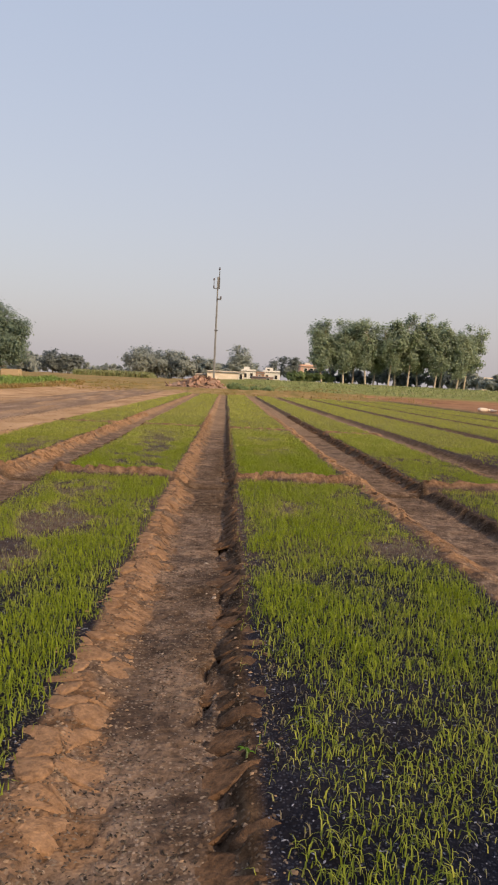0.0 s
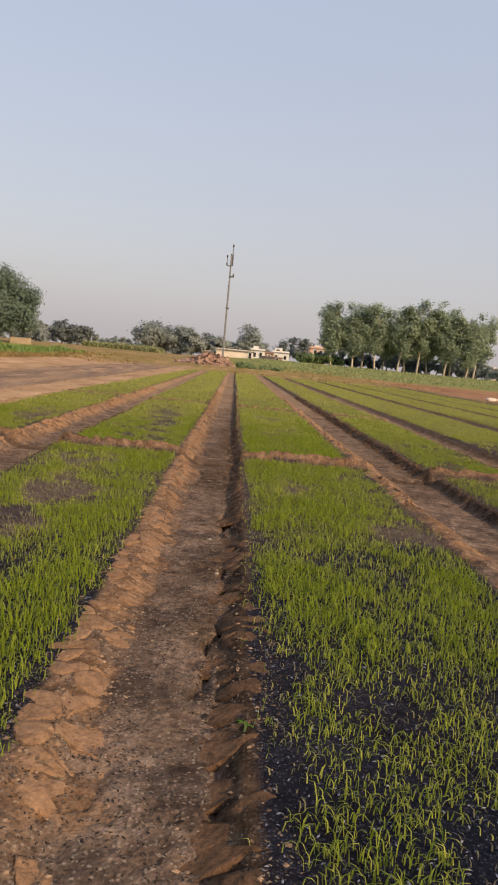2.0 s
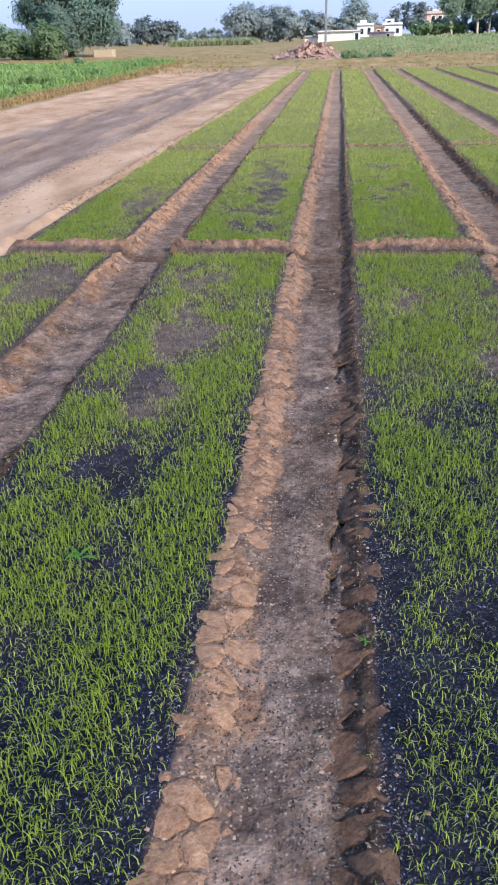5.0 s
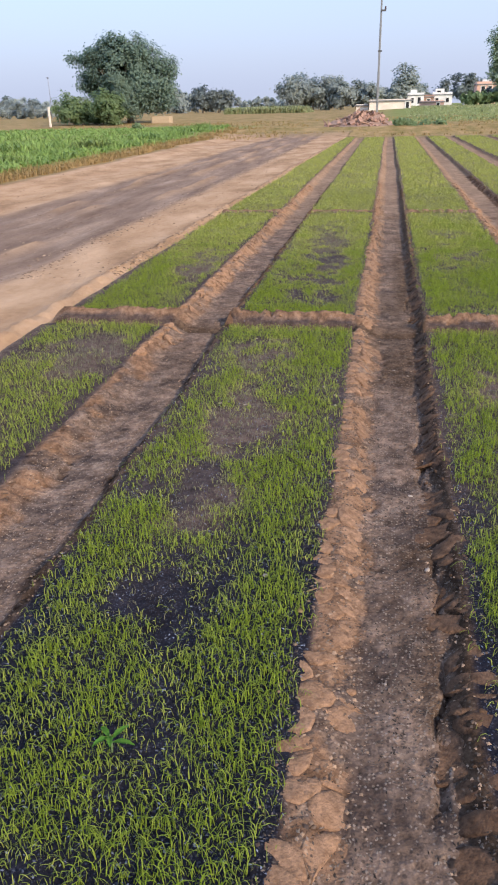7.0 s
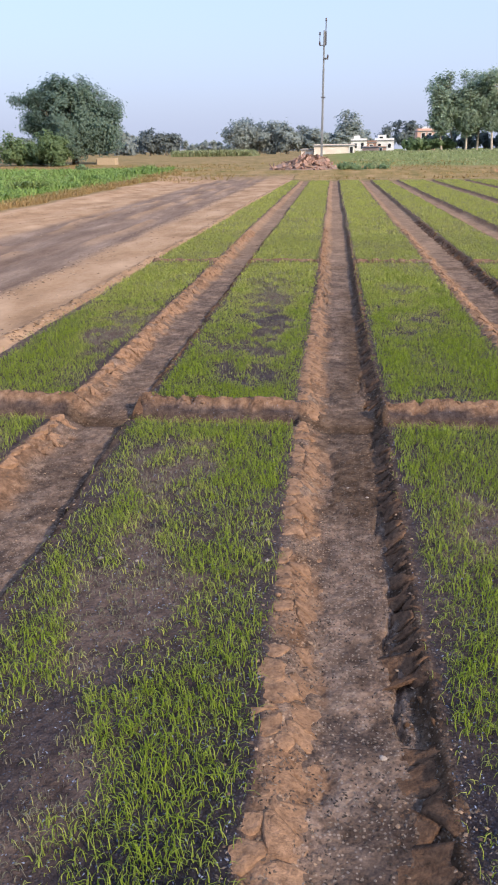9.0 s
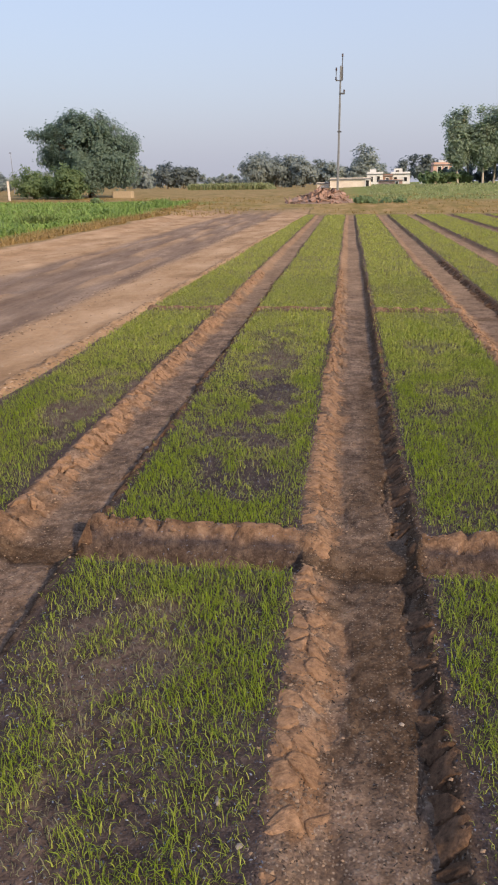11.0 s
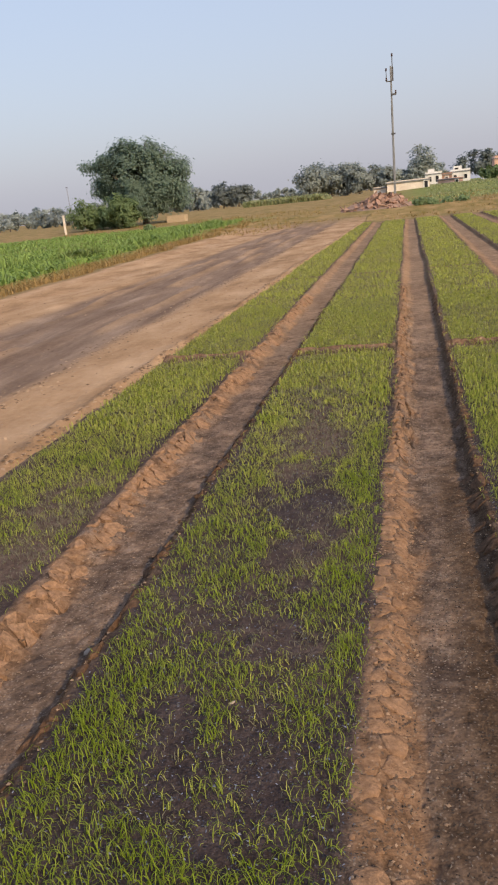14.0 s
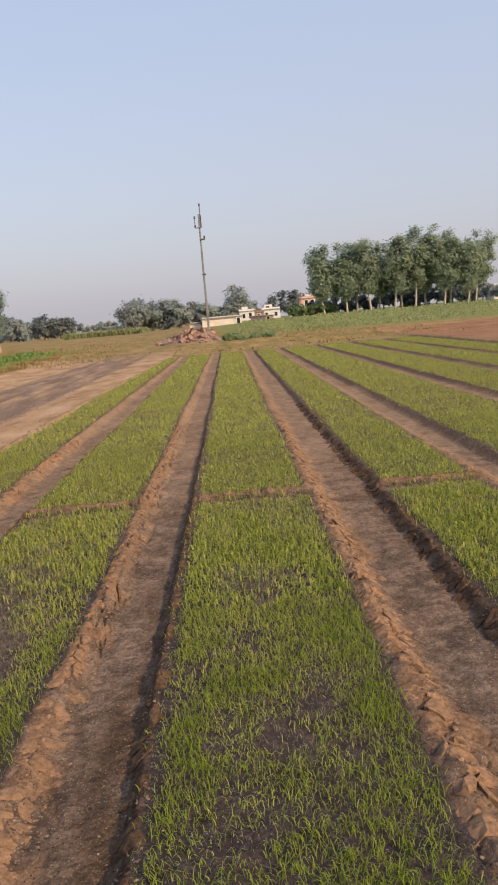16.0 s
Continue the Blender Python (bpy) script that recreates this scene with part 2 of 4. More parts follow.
LEAF_EUCA = leaf_material("eucalyptus_leaf", (0.28, 0.35, 0.26), (0.40, 0.47, 0.355))
LEAF_BUSH = leaf_material("bush_leaf", (0.17, 0.235, 0.12), (0.27, 0.35, 0.18))
LEAF_HAZED = leaf_material("hazed_distant_leaf", (0.31, 0.35, 0.34), (0.40, 0.44, 0.42))
LEAF_DARK = leaf_material("hazed_dense_leaf", (0.18, 0.21, 0.215), (0.26, 0.295, 0.29))
CONCRETE = mottled("concrete", (0.15, 0.155, 0.165), (0.25, 0.255, 0.265), 2.0)
STRAW_BLOCK = mottled("stacked_straw", (0.32, 0.24, 0.15), (0.46, 0.36, 0.24), 8.0)
STEEL = mottled("weathered_steel", (0.06, 0.06, 0.065), (0.13, 0.13, 0.135), 6.0, 0.5)
PORCELAIN = mottled("brown_porcelain", (0.05, 0.03, 0.025), (0.09, 0.055, 0.045), 5.0, 0.25)
CREAM = mottled("cream_plaster", (0.58, 0.50, 0.42), (0.78, 0.70, 0.62), 0.9)
PINK = mottled("pink_plaster", (0.60, 0.36, 0.28), (0.76, 0.52, 0.43), 0.8)
WHITE = mottled("white_plaster", (0.62, 0.61, 0.60), (0.80, 0.79, 0.78), 0.7)
BRICK = mottled("brick_wall", (0.22, 0.13, 0.10), (0.40, 0.26, 0.20), 1.5)
DARK_GLASS = mottled("dark_opening", (0.015, 0.015, 0.018), (0.035, 0.035, 0.04), 1.0, 0.3)
SACK = mottled("woven_sack", (0.42, 0.36, 0.30), (0.66, 0.60, 0.54), 9.0, 0.7)
WOOD = mottled("grey_timber", (0.12, 0.08, 0.06), (0.34, 0.22, 0.16), 5.0, stretch=(1, 1, 1))
RUBBLE = mottled("rubble_earth", (0.15, 0.10, 0.08), (0.34, 0.235, 0.185), 2.5, dist=0.05)
TIN = mottled("roof_sheet", (0.34, 0.36, 0.37), (0.48, 0.50, 0.51), 1.0, 0.5)
ROCK = mottled("field_stone", (0.20, 0.16, 0.13), (0.42, 0.35, 0.29), 30, dist=0.004)

# ---- tools for shapes ----
rng = np.random.default_rng(7)


def lattice(i, j, seed):
    h = (i * 374761393 + j * 668265263 + seed * 2147483647) & 0xFFFFFFFF
    h = ((h ^ (h >> 13)) * 1274126177) & 0xFFFFFFFF
    return ((h ^ (h >> 16)) & 0xFFFF) / 65535.0


def value(x, y, seed=0):
    """Smooth value noise, 0 to 1, one lump a metre."""
    xi, yi = np.floor(x).astype(np.int64), np.floor(y).astype(np.int64)
    u, v = x - xi, y - yi
    u, v = u * u * (3 - 2 * u), v * v * (3 - 2 * v)
    a, b = lattice(xi, yi, seed), lattice(xi + 1, yi, seed)
    c, d = lattice(xi, yi + 1, seed), lattice(xi + 1, yi + 1, seed)
    return (a * (1 - u) + b * u) * (1 - v) + (c * (1 - u) + d * u) * v


def fbm(x, y, seed=0, octaves=4):
    total, amp, norm = 0.0, 1.0, 0.0
    for k in range(octaves):
        total = total + amp * value(x * 2 ** k + 17.3 * k, y * 2 ** k - 9.1 * k, seed + k)
        norm, amp = norm + amp, amp * 0.55
    return total / norm


def cells(x, y, seed=0):
    """Distances to the nearest and the second nearest of scattered points, and the nearest one's number."""
    xi, yi = np.floor(x).astype(np.int64), np.floor(y).astype(np.int64)
    d1, d2, who = np.full(x.shape, 9.0), np.full(x.shape, 9.0), np.zeros(x.shape)
    for di in (-1, 0, 1):
        for dj in (-1, 0, 1):
            px = xi + di + 0.1 + 0.8 * lattice(xi + di, yi + dj, seed)
            py = yi + dj + 0.1 + 0.8 * lattice(xi + di, yi + dj, seed + 5)
            d = np.hypot(px - x, py - y)
            near = d < d1
            d2 = np.where(near, d1, np.minimum(d2, d))
            who = np.where(near, lattice(xi + di, yi + dj, seed + 9), who)
            d1 = np.where(near, d, d1)
    return d1, d2, who


def step(a, b, v):
    t = np.clip((v - a) / (b - a), 0, 1)
    return t * t * (3 - 2 * t)


def mesh_of(name, verts, faces, mat, smooth=False, attrs=()):
    """A mesh from arrays; all faces have the same number of corners."""
    verts, faces = np.asarray(verts, dtype=np.float32), np.asarray(faces, dtype=np.int32)
    me = bpy.data.meshes.new(name)
    n, k = faces.shape
    me.vertices.add(len(verts))
    me.vertices.foreach_set("co", verts.ravel())
    me.loops.add(n * k)
    me.loops.foreach_set("vertex_index", faces.ravel())
    me.polygons.add(n)
    me.polygons.foreach_set("loop_start", np.arange(0, n * k, k, dtype=np.int32))
    me.polygons.foreach_set("use_smooth", np.full(n, smooth))
    for key, kind, data in attrs:
        at = me.attributes.new(key, kind, "POINT")
        at.data.foreach_set("color" if kind == "FLOAT_COLOR" else "value", np.asarray(data, dtype=np.float32).ravel())
    me.update(calc_edges=True)
    me.validate()
    me.materials.append(mat)
    return me


def part(name, shape, mat, parent, label="", smooth=False):
    """One mesh object under a thing; shape is (verts, faces)."""
    ob = new(name, mesh_of(name, shape[0], shape[1], mat, smooth))
    ob.parent = parent
    return tagged(ob, label)


def thing(name, label, category, x=0.0, y=0.0, z=0.0, group="", turn=0.0):
    ob = new(name)
    ob.matrix_basis = pose(x, y, z, 0, 0, turn)
    return tagged(ob, label, category, group)


def join(*shapes):
    vs, fs, n = [], [], 0
    for v, f in shapes:
        vs.append(np.asarray(v, dtype=float))
        fs.append(np.asarray(f) + n)
        n += len(v)
    return np.concatenate(vs), np.concatenate(fs)


def box(x0, x1, y0, y1, z0, z1, soft=0.0):
    """A box with chamfered upright edges, all quads."""
    s = soft
    ring = [(x0 + s, y0), (x1 - s, y0), (x1, y0 + s), (x1, y1 - s), (x1 - s, y1), (x0 + s, y1), (x0, y1 - s), (x0, y0 + s)] if s else \
        [(x0, y0), (x1, y0), (x1, y1), (x0, y1)]
    n = len(ring)
    v = [(x, y, z0) for x, y in ring] + [(x, y, z1) for x, y in ring]
    f = [(i, (i + 1) % n, n + (i + 1) % n, n + i) for i in range(n)]
    if n == 4:
        f += [(3, 2, 1, 0), (4, 5, 6, 7)]
    else:
        for o, up in ((0, False), (n, True)):
            for q in ((0, 1, 2, 3), (0, 3, 4, 7), (7, 4, 5, 6)):
                f.append(tuple(o + i for i in (q if up else q[::-1])))
    return np.array(v), np.array(f)


def tube(points, radii, n=8):
    pts = np.asarray(points, dtype=float)
    vs = []
    for i, p in enumerate(pts):
        d = pts[min(i + 1, len(pts) - 1)] - pts[max(i - 1, 0)]
        d = d / (np.linalg.norm(d) + 1e-9)
        a = np.cross(d, (0.0, 1.0, 0.1) if abs(d[1]) < 0.9 else (1.0, 0.0, 0.0))
        a /= np.linalg.norm(a)
        b = np.cross(d, a)
        for k in range(n):
            w = 2 * math.pi * k / n
            vs.append(p + radii[i] * (a * math.cos(w) + b * math.sin(w)))
    fs = [(i * n + k, i * n + (k + 1) % n, (i + 1) * n + (k + 1) % n, (i + 1) * n + k) for i in range(len(pts) - 1) for k in range(n)]
    last = (len(pts) - 1) * n
    fs += [(last + k, last + (k + 1) % n, last + (k + 2) % n, last + (k + 3) % n) for k in range(0, n - 2, 2)]
    return np.array(vs), np.array(fs)


def leaves(r, centres, sizes, long=1.6, bent=True):
    """Small bent leaf sprays, two quads each, facing up and outwards with some disorder."""
    n = len(centres)
    out = centres - centres.mean(axis=0)
    out /= np.linalg.norm(out, axis=1, keepdims=True) + 1e-6
    c = 0.9 * out + np.array([0, 0, 0.45]) + 0.34 * r.normal(size=(n, 3))
    c /= np.linalg.norm(c, axis=1, keepdims=True)
    a = np.cross(c, r.normal(size=(n, 3)))
    a /= np.linalg.norm(a, axis=1, keepdims=True)
    b = np.cross(c, a)
    s = sizes[:, None]
    v = np.stack([centres - a * s * long * 0.5 - b * s * 0.25, centres - a * s * long * 0.5 + b * s * 0.25,
                  centres + b * s * 0.55 + c * s * 0.15, centres - b * s * 0.55 + c * s * 0.15,
                  centres + a * s * long * 0.5 + b * s * 0.12 - c * s * 0.1, centres + a * s * long * 0.5 - b * s * 0.12 - c * s * 0.1], axis=1).reshape(-1, 3)
    if not bent:
        v = v.reshape(n, 6, 3)[:, [0, 2, 4, 3]].reshape(-1, 3)
        return v, np.arange(n)[:, None] * 4 + np.arange(4)
    base = np.arange(n)[:, None] * 6
    f = np.concatenate([base + np.array([0, 1, 2, 3]), base + np.array([3, 2, 4, 5])])
    return v, f


def crown_points(r, lobes, count, spread=0.35):
    """Points gathered in clumps on the outside of several lobes (x, y, z, rx, ry, rz)."""
    pts = []
    share = np.array([l[3] * l[5] for l in lobes])
    share = share / share.sum()
    for l, s in zip(lobes, share):
        clumps = max(4, int(count * s / 45))
        d = r.normal(size=(clumps, 3))
        d /= np.linalg.norm(d, axis=1, keepdims=True)
        rad = r.uniform(0.55, 1.03, clumps)[:, None]
        c = np.array(l[:3]) + d * rad * np.array(l[3:])
        k = max(1, int(count * s / clumps))
        p = np.repeat(c, k, axis=0) + r.normal(size=(clumps * k, 3)) * spread * np.array([1, 1, 0.75])
        pts.append(p)
    return np.concatenate(pts)


def tree(name, label, x, y, z, lobes, count, leaf, bark, green, trunk=(), trunk_r=0.2, spread=0.35, seed=1, category="tree", group=""):
    """A tapered trunk with limbs to each lobe, and a crown of many leaf sprays. Lobes are relative to the foot."""
    r = np.random.default_rng(seed)
    t = thing(name, label, category, x, y, z, group)
    foot = np.array([0, 0, -0.3])
    mid = np.array(trunk[-1] if trunk else (0, 0, lobes[0][2] * 0.55), dtype=float)
    line = [foot, *[np.array(q, dtype=float) for q in trunk[:-1]], mid]
    shapes = [tube(line, np.linspace(trunk_r * 1.2, trunk_r * 0.7, len(line)), 8)]
    for l in lobes:
        tip = np.array(l[:3]) + np.array([0, 0, l[5] * 0.4])
        bend = (mid + tip) / 2 + r.normal(size=3) * 0.12 * np.linalg.norm(tip - mid) * np.array([1, 1, 0.4])
        shapes.append(tube([mid - np.array([0, 0, 0.1]), bend, tip], [trunk_r * 0.6, trunk_r * 0.38, trunk_r * 0.1], 6))
    part("trunk", join(*shapes), bark, t, smooth=True)
    p = crown_points(r, lobes, count, spread)
    p = p[p[:, 2] > 0.1]
    part("crown", leaves(r, p, leaf * r.uniform(0.6, 1.4, len(p)), bent=y < 60), green, t)
    return t


# ---- the lie of the land ----
# left and right edge of each furrow between the beds
FURROWS = ((-1.60, -1.18), (-0.235, 0.185), (1.15, 1.68), (2.52, 2.93), (4.18, 4.55), (5.74, 6.10), (7.25, 7.60))
BED_LEFT, BED_RIGHT, BED_END = -2.52, 8.9, 33.0
BUNDS = ((-0.08, 1.0), (5.85, 0.7), (12.4, 0.25), (19.0, 0.15), (26.0, 0.1))


def wander(y, k):
    """How far an edge strays from its line."""
    return 0.05 * (value(y * 0.45, y * 0 + k * 7.7, 21) - 0.5) + 0.03 * (value(y * 2.3, y * 0 + k * 3.1, 23) - 0.5)


# spots on the beds: x, y and half widths
LUSH_WEST = ((-1.01, -3.14, 0.16, 0.30), (-0.42, -3.75, 0.14, 0.60), (-0.41, -2.36, 0.13, 0.28), (-0.88, -4.10, 0.24, 0.32), (-0.45, -4.50, 0.15, 0.30), (-0.50, -2.85, 0.15, 0.28),
             (-0.43, -1.00, 0.14, 0.50), (-1.00, -2.46, 0.13, 0.25), (-0.95, -1.75, 0.12, 0.45), (-0.50, -1.80, 0.10, 0.22), (-0.38, 2.40, 0.12, 0.50), (-0.35, 1.40, 0.10, 0.45),
             (-1.08, 0.55, 0.09, 0.50), (-0.67, 0.40, 0.05, 0.07), (-0.70, 0.69, 0.06, 0.09), (-0.68, 0.05, 0.45, 0.09), (-0.68, -0.60, 0.42, 0.17))
LUSH_EAST = ((0.94, -3.77, 0.14, 0.70), (0.32, -2.62, 0.07, 0.26), (0.34, -1.30, 0.10, 0.50), (0.59, -2.24, 0.20, 0.40), (0.34, 0.80, 0.11, 0.60), (0.36, 2.32, 0.12, 0.28),
             (1.02, 3.40, 0.12, 0.90), (0.52, 4.40, 0.26, 0.50), (0.42, -3.40, 0.18, 0.40), (0.55, 2.70, 0.12, 0.18), (0.90, 0.90, 0.16, 0.60), (-2.25, 0.80, 0.16, 0.90), (2.10, 4.60, 0.30, 0.90))
ASHY = ((-0.59, -4.27, 0.10, 0.13), (-0.83, -4.58, 0.11, 0.14), (-0.83, -3.61, 0.09, 0.11), (-1.10, -3.90, 0.07, 0.22), (-0.28, -4.30, 0.05, 0.50), (-0.85, -2.78, 0.09, 0.18), (-1.13, -1.95, 0.07, 0.35),
        (-0.81, 0.62, 0.11, 0.15), (-0.50, 0.55, 0.12, 0.20), (-0.73, 0.24, 0.20, 0.07), (-0.64, 1.25, 0.15, 0.40), (-0.60, 2.10, 0.13, 0.35), (-0.95, 1.30, 0.10, 0.35), (0.24, -2.85, 0.05, 0.40), (0.23, -1.70, 0.05, 0.55), (0.23, 0.25, 0.06, 0.50),
        (0.53, 3.00, 0.15, 0.22), (0.78, 2.35, 0.14, 0.26), (0.50, 2.02, 0.11, 0.18), (0.25, -4.10, 0.06, 0.60))
WORN = ((-0.73, -2.20, 0.19, 0.30), (-0.76, -2.98, 0.11, 0.28), (-0.62, -2.10, 0.11, 0.20), (-0.80, -1.05, 0.18, 0.38), (-0.52, 1.15, 0.14, 0.28), (-0.56, 1.90, 0.15, 0.50), (-0.66, 3.10, 0.18, 0.70),
        (-0.71, 4.10, 0.18, 0.50), (-1.87, 1.90, 0.22, 0.70), (-0.81, -1.76, 0.12, 0.20), (0.48, -1.45, 0.11, 0.28), (0.92, -2.43, 0.13, 0.22), (0.61, 3.78, 0.18, 0.26), (-1.95, -1.2, 0.22, 0.60))


def spots(x, y, places):
    """How far inside ragged spots a place lies, 0 to 1."""
    jx = x + 0.22 * (fbm(x * 5, y * 5, 113, 3) - 0.5)
    jy = y + 0.50 * (fbm(x * 5, y * 4, 114, 3) - 0.5)
    total = np.zeros_like(x)
    for px, py, rx, ry in places:
        total = np.maximum(total, np.exp(-((jx - px) / rx) ** 2 - ((jy - py) / ry) ** 2))
    return np.clip(1.5 * total * (0.25 + 1.25 * step(0.30, 0.66, fbm(x * 9, y * 7, 119, 3))), 0, 1)


def field(x, y):
    """Height and zones at places of the plan."""
    zone = {k: np.zeros_like(x) for k in ("ash", "bank", "wet_shade", "sand", "strip", "tan", "green", "plot", "bare")}
    left_edge = BED_LEFT + 0.014 * np.clip(y, 0, 33) + wander(y, 9)
    rows = step(BED_END + 1.2, BED_END, y)
    beds = step(left_edge - 0.10, left_edge + 0.02, x) * step(BED_RIGHT + 0.05, BED_RIGHT - 0.05, x) * rows
    lump = fbm(x * 9, y * 9, 3)
    z = 0.012 * (fbm(x * 3, y * 3, 1) - 0.5) + 0.014 * (lump - 0.5)
    inside = np.zeros_like(x)
    deep = np.zeros_like(x)
    bank = np.zeros_like(x)
    wet_shade = np.zeros_like(x)
    for k, (l, r) in enumerate(FURROWS):
        l2, r2 = l + wander(y, 2 * k), r + wander(y, 2 * k + 1)
        wide = r2 - l2
        u = (x - l2) / wide
        down = step(-0.02, 0.36, u) * step(1.04, 0.88, u)
        z = z - (0.058 - 0.020 * step(-2.0, -3.6, y)) * down * rows
        z = z + 0.016 * np.exp(-((u - 0.06) / 0.12) ** 2) * rows * fbm(x * 6, y * 5, 33 + k, 3)
        deep = np.maximum(deep, step(0.10, 0.40, u) * step(1.04, 0.92, u))
        inside = np.maximum(inside, step(-0.06, 0.0, u) * step(1.05, 0.99, u))
        bank = np.maximum(bank, step(-0.10, 0.0, u) * step(0.34, 0.24, u + 0.50 * (fbm(x * 6, y * 5, 31 + k) - 0.5)))
        # right walls, away from the sun: damp and their shade in one dark colour
        wet_shade = np.maximum(wet_shade, step(0.86, 0.95, u + 0.16 * (lump - 0.5)) * step(1.10, 1.02, u))
    damp = fbm(x * 3.2, y * 1.9, 95, 5)
    # camera's darker near tone is put into the floor colour, besides damp patches
    wet_shade = np.maximum(wet_shade, inside * (1 - bank) * step(6.5, 2.5, y) * np.clip(0.12 + 0.42 * step(-1.9, -1.0, y) * step(0.2, -0.1, y) + 0.25 * step(-0.1, 0.5, y) * step(3.0, 2.2, y) + 0.06 * step(-2.6, -3.6, y) + 1.0 * step(0.44, 0.74, damp), 0, 0.85) * (0.30 + 0.70 * np.maximum(step(-0.06, 0.08, x), step(-2.4, -1.2, y) * step(0.9, 0.1, y))) * np.where(np.abs(x) < 0.6, 1.0, 0.45))
    cross = np.zeros_like(x)
    crest = np.zeros_like(x)
    for yb, size in BUNDS:
        v = y - yb + 0.05 * (value(x * 1.7, x * 0 + yb, 61) - 0.5)
        ridge = np.exp(-((v + 0.05 + 0.03 * (fbm(x * 4, x * 0 + yb, 63) - 0.5)) / 0.055) ** 2)
        ditch = np.exp(-((v + 0.215) / 0.075) ** 2)
        bank = bank * (1 - max(0.0, size * 1.4 - 0.4) * step(0.2, 0.6, ditch))
        on = beds * step(3.0, 2.4, x)
        crumble = 0.35 + 1.3 * fbm(x * 7, y * 9, 67)
        z = z + on * size * (0.046 * ridge * crumble * (1 - 0.85 * deep) - 0.085 * max(0.0, size * 1.4 - 0.4) * ditch * (1 - inside * 0.7))
        crest = np.maximum(crest, on * min(1, size + 0.5) * step(max(0.08, 0.35 - 0.5 * (1 - size)), max(0.30, 0.65 - 0.5 * (1 - size)), ridge * crumble * 1.1) * (1 - 0.9 * inside))
        wet_shade = np.maximum(wet_shade, on * max(0.0, size * 1.4 - 0.4) * step(0.12, 0.45, ditch) * 0.9)
        foot = 0.28 if size == 1.0 else 0.06
        cross = np.maximum(cross, on * step(-0.05 - foot, -0.04 - foot, v) * step(0.05, 0.01, v))
    # clods and cracks on the banks
    near = step(14, 8, y)
    d1, d2, who = cells(x * 10 + 1.2 * fbm(x * 5, y * 5, 41), y * 8 + 1.2 * fbm(x * 5, y * 5, 43), 51)
    gap = step(0.10, 0.01, d2 - d1) * (0.35 + 0.65 * step(0.35, 0.55, fbm(x * 7, y * 7, 53)))
    plated = step(-0.34, -0.30, x) * step(0.30, 0.26, x) * step(3.4, 3.0, y)
    rough = np.maximum(np.maximum(bank, crest), wet_shade * 0.6) * rows * near * (1 - 0.75 * plated)
    z = z - 0.010 * plated * bank
    z = z + rough * (0.016 * who + 0.016 * (1 - d1 * d1) + 0.010 * (fbm(x * 26, y * 26, 55) - 0.5) - 0.014 - 0.045 * gap)
    seam = 0.112 + 0.13 * (fbm(y * 5, y * 0, 45) - 0.5)
    z = z - 0.024 * step(0.014, 0.004, np.abs(x - seam)) * step(3.0, -1.0, y) * step(0.36, 0.50, fbm(y * 2.5, y * 0, 46))
    g1, g2, _ = cells(x * 4 + fbm(x * 6, y * 6, 47), y * 4, 57)
    z = z - inside * (1 - bank) * rows * near * 0.007 * step(0.05, 0.0, g2 - g1)
    # near banks dimmed in colour along with the darkened floor
    near_dim = step(6.5, 2.5, y) * step(0.25, 0.6, fbm(x * 4, y * 2.5, 99, 4))
    bank = bank * (1 - 0.45 * step(6, 14, y))
    clay = step(0.36, 0.50, fbm(x * 8 + 2, y * 6, 93, 4)) * (0.35 + 0.65 * step(0.0, 0.05, d2 - d1)) * near + (1 - near)
    bank = np.maximum(bank, crest)
    zone["bank"], zone["wet_shade"] = beds * np.maximum(bank * clay, 0.9 * crest), beds * np.clip(wet_shade * (1 - 0.8 * bank) + 0.2 * bank * near_dim, 0, 1)
    zone["ash"] = beds * (1 - inside) * (1 - bank) * step(left_edge - 0.02, left_edge + 0.14, x)
    patch = step(0.40, 0.62, fbm(x * 1.6, y * 1.2, 97, 4))
    bare_spot = np.clip(0.35 * spots(x, y, WORN) - 0.6 * spots(x, y, ASHY), 0, 1)
    zone["bare"] = zone["ash"] * np.clip(bare_spot + 0.34 * step(-3.4, -2.1, y + 2.2 * (fbm(x * 0.8, y * 0.6, 121, 4) - 0.5)) + 0.05 * patch + step(0.1, 1.0, y) * 0.05 * patch + 0.45 * step(3.0, 7.0, y), 0, 1)
    # strips beside the beds
    off = step(left_edge + 0.02, left_edge - 0.10, x)
    side = off * step(46, 36, y)
    e1 = -3.72 + 0.35 * (fbm(x * 0, y * 0.5, 71) - 0.5)
    e2 = -6.25 + 0.4 * (fbm(x * 0, y * 0.4, 73) - 0.5)
    e3 = -8.0 - 0.03 * np.clip(y - 8, 0, 40) + 0.8 * (fbm(x * 0, y * 0.5, 79) - 0.5)
    zone["sand"] = side * step(e3 - 0.4, e3, x)
    pale = inside * beds * (0.06 * step(-1.8, 0.6, y) + 0.34 * step(2.5, 10, y))
    zone["strip"] = side * step(e1 + 0.15, e1 - 0.15, x) * step(e2 - 0.15, e2 + 0.15, x)
    for xs, wide_s, k in ((-4.35, 0.09, 75), (-4.95, 0.12, 76), (-5.7, 0.08, 77)):
        streak = np.exp(-((x - xs - 0.5 * (fbm(y * 0.3, y * 0, k, 2) - 0.5)) / wide_s) ** 2) * step(0.42, 0.56, fbm(y * 0.55, x * 0.3, k + 3, 3))
        zone["strip"] = zone["strip"] * (1 - 0.75 * streak)
        z = z + side * 0.03 * streak
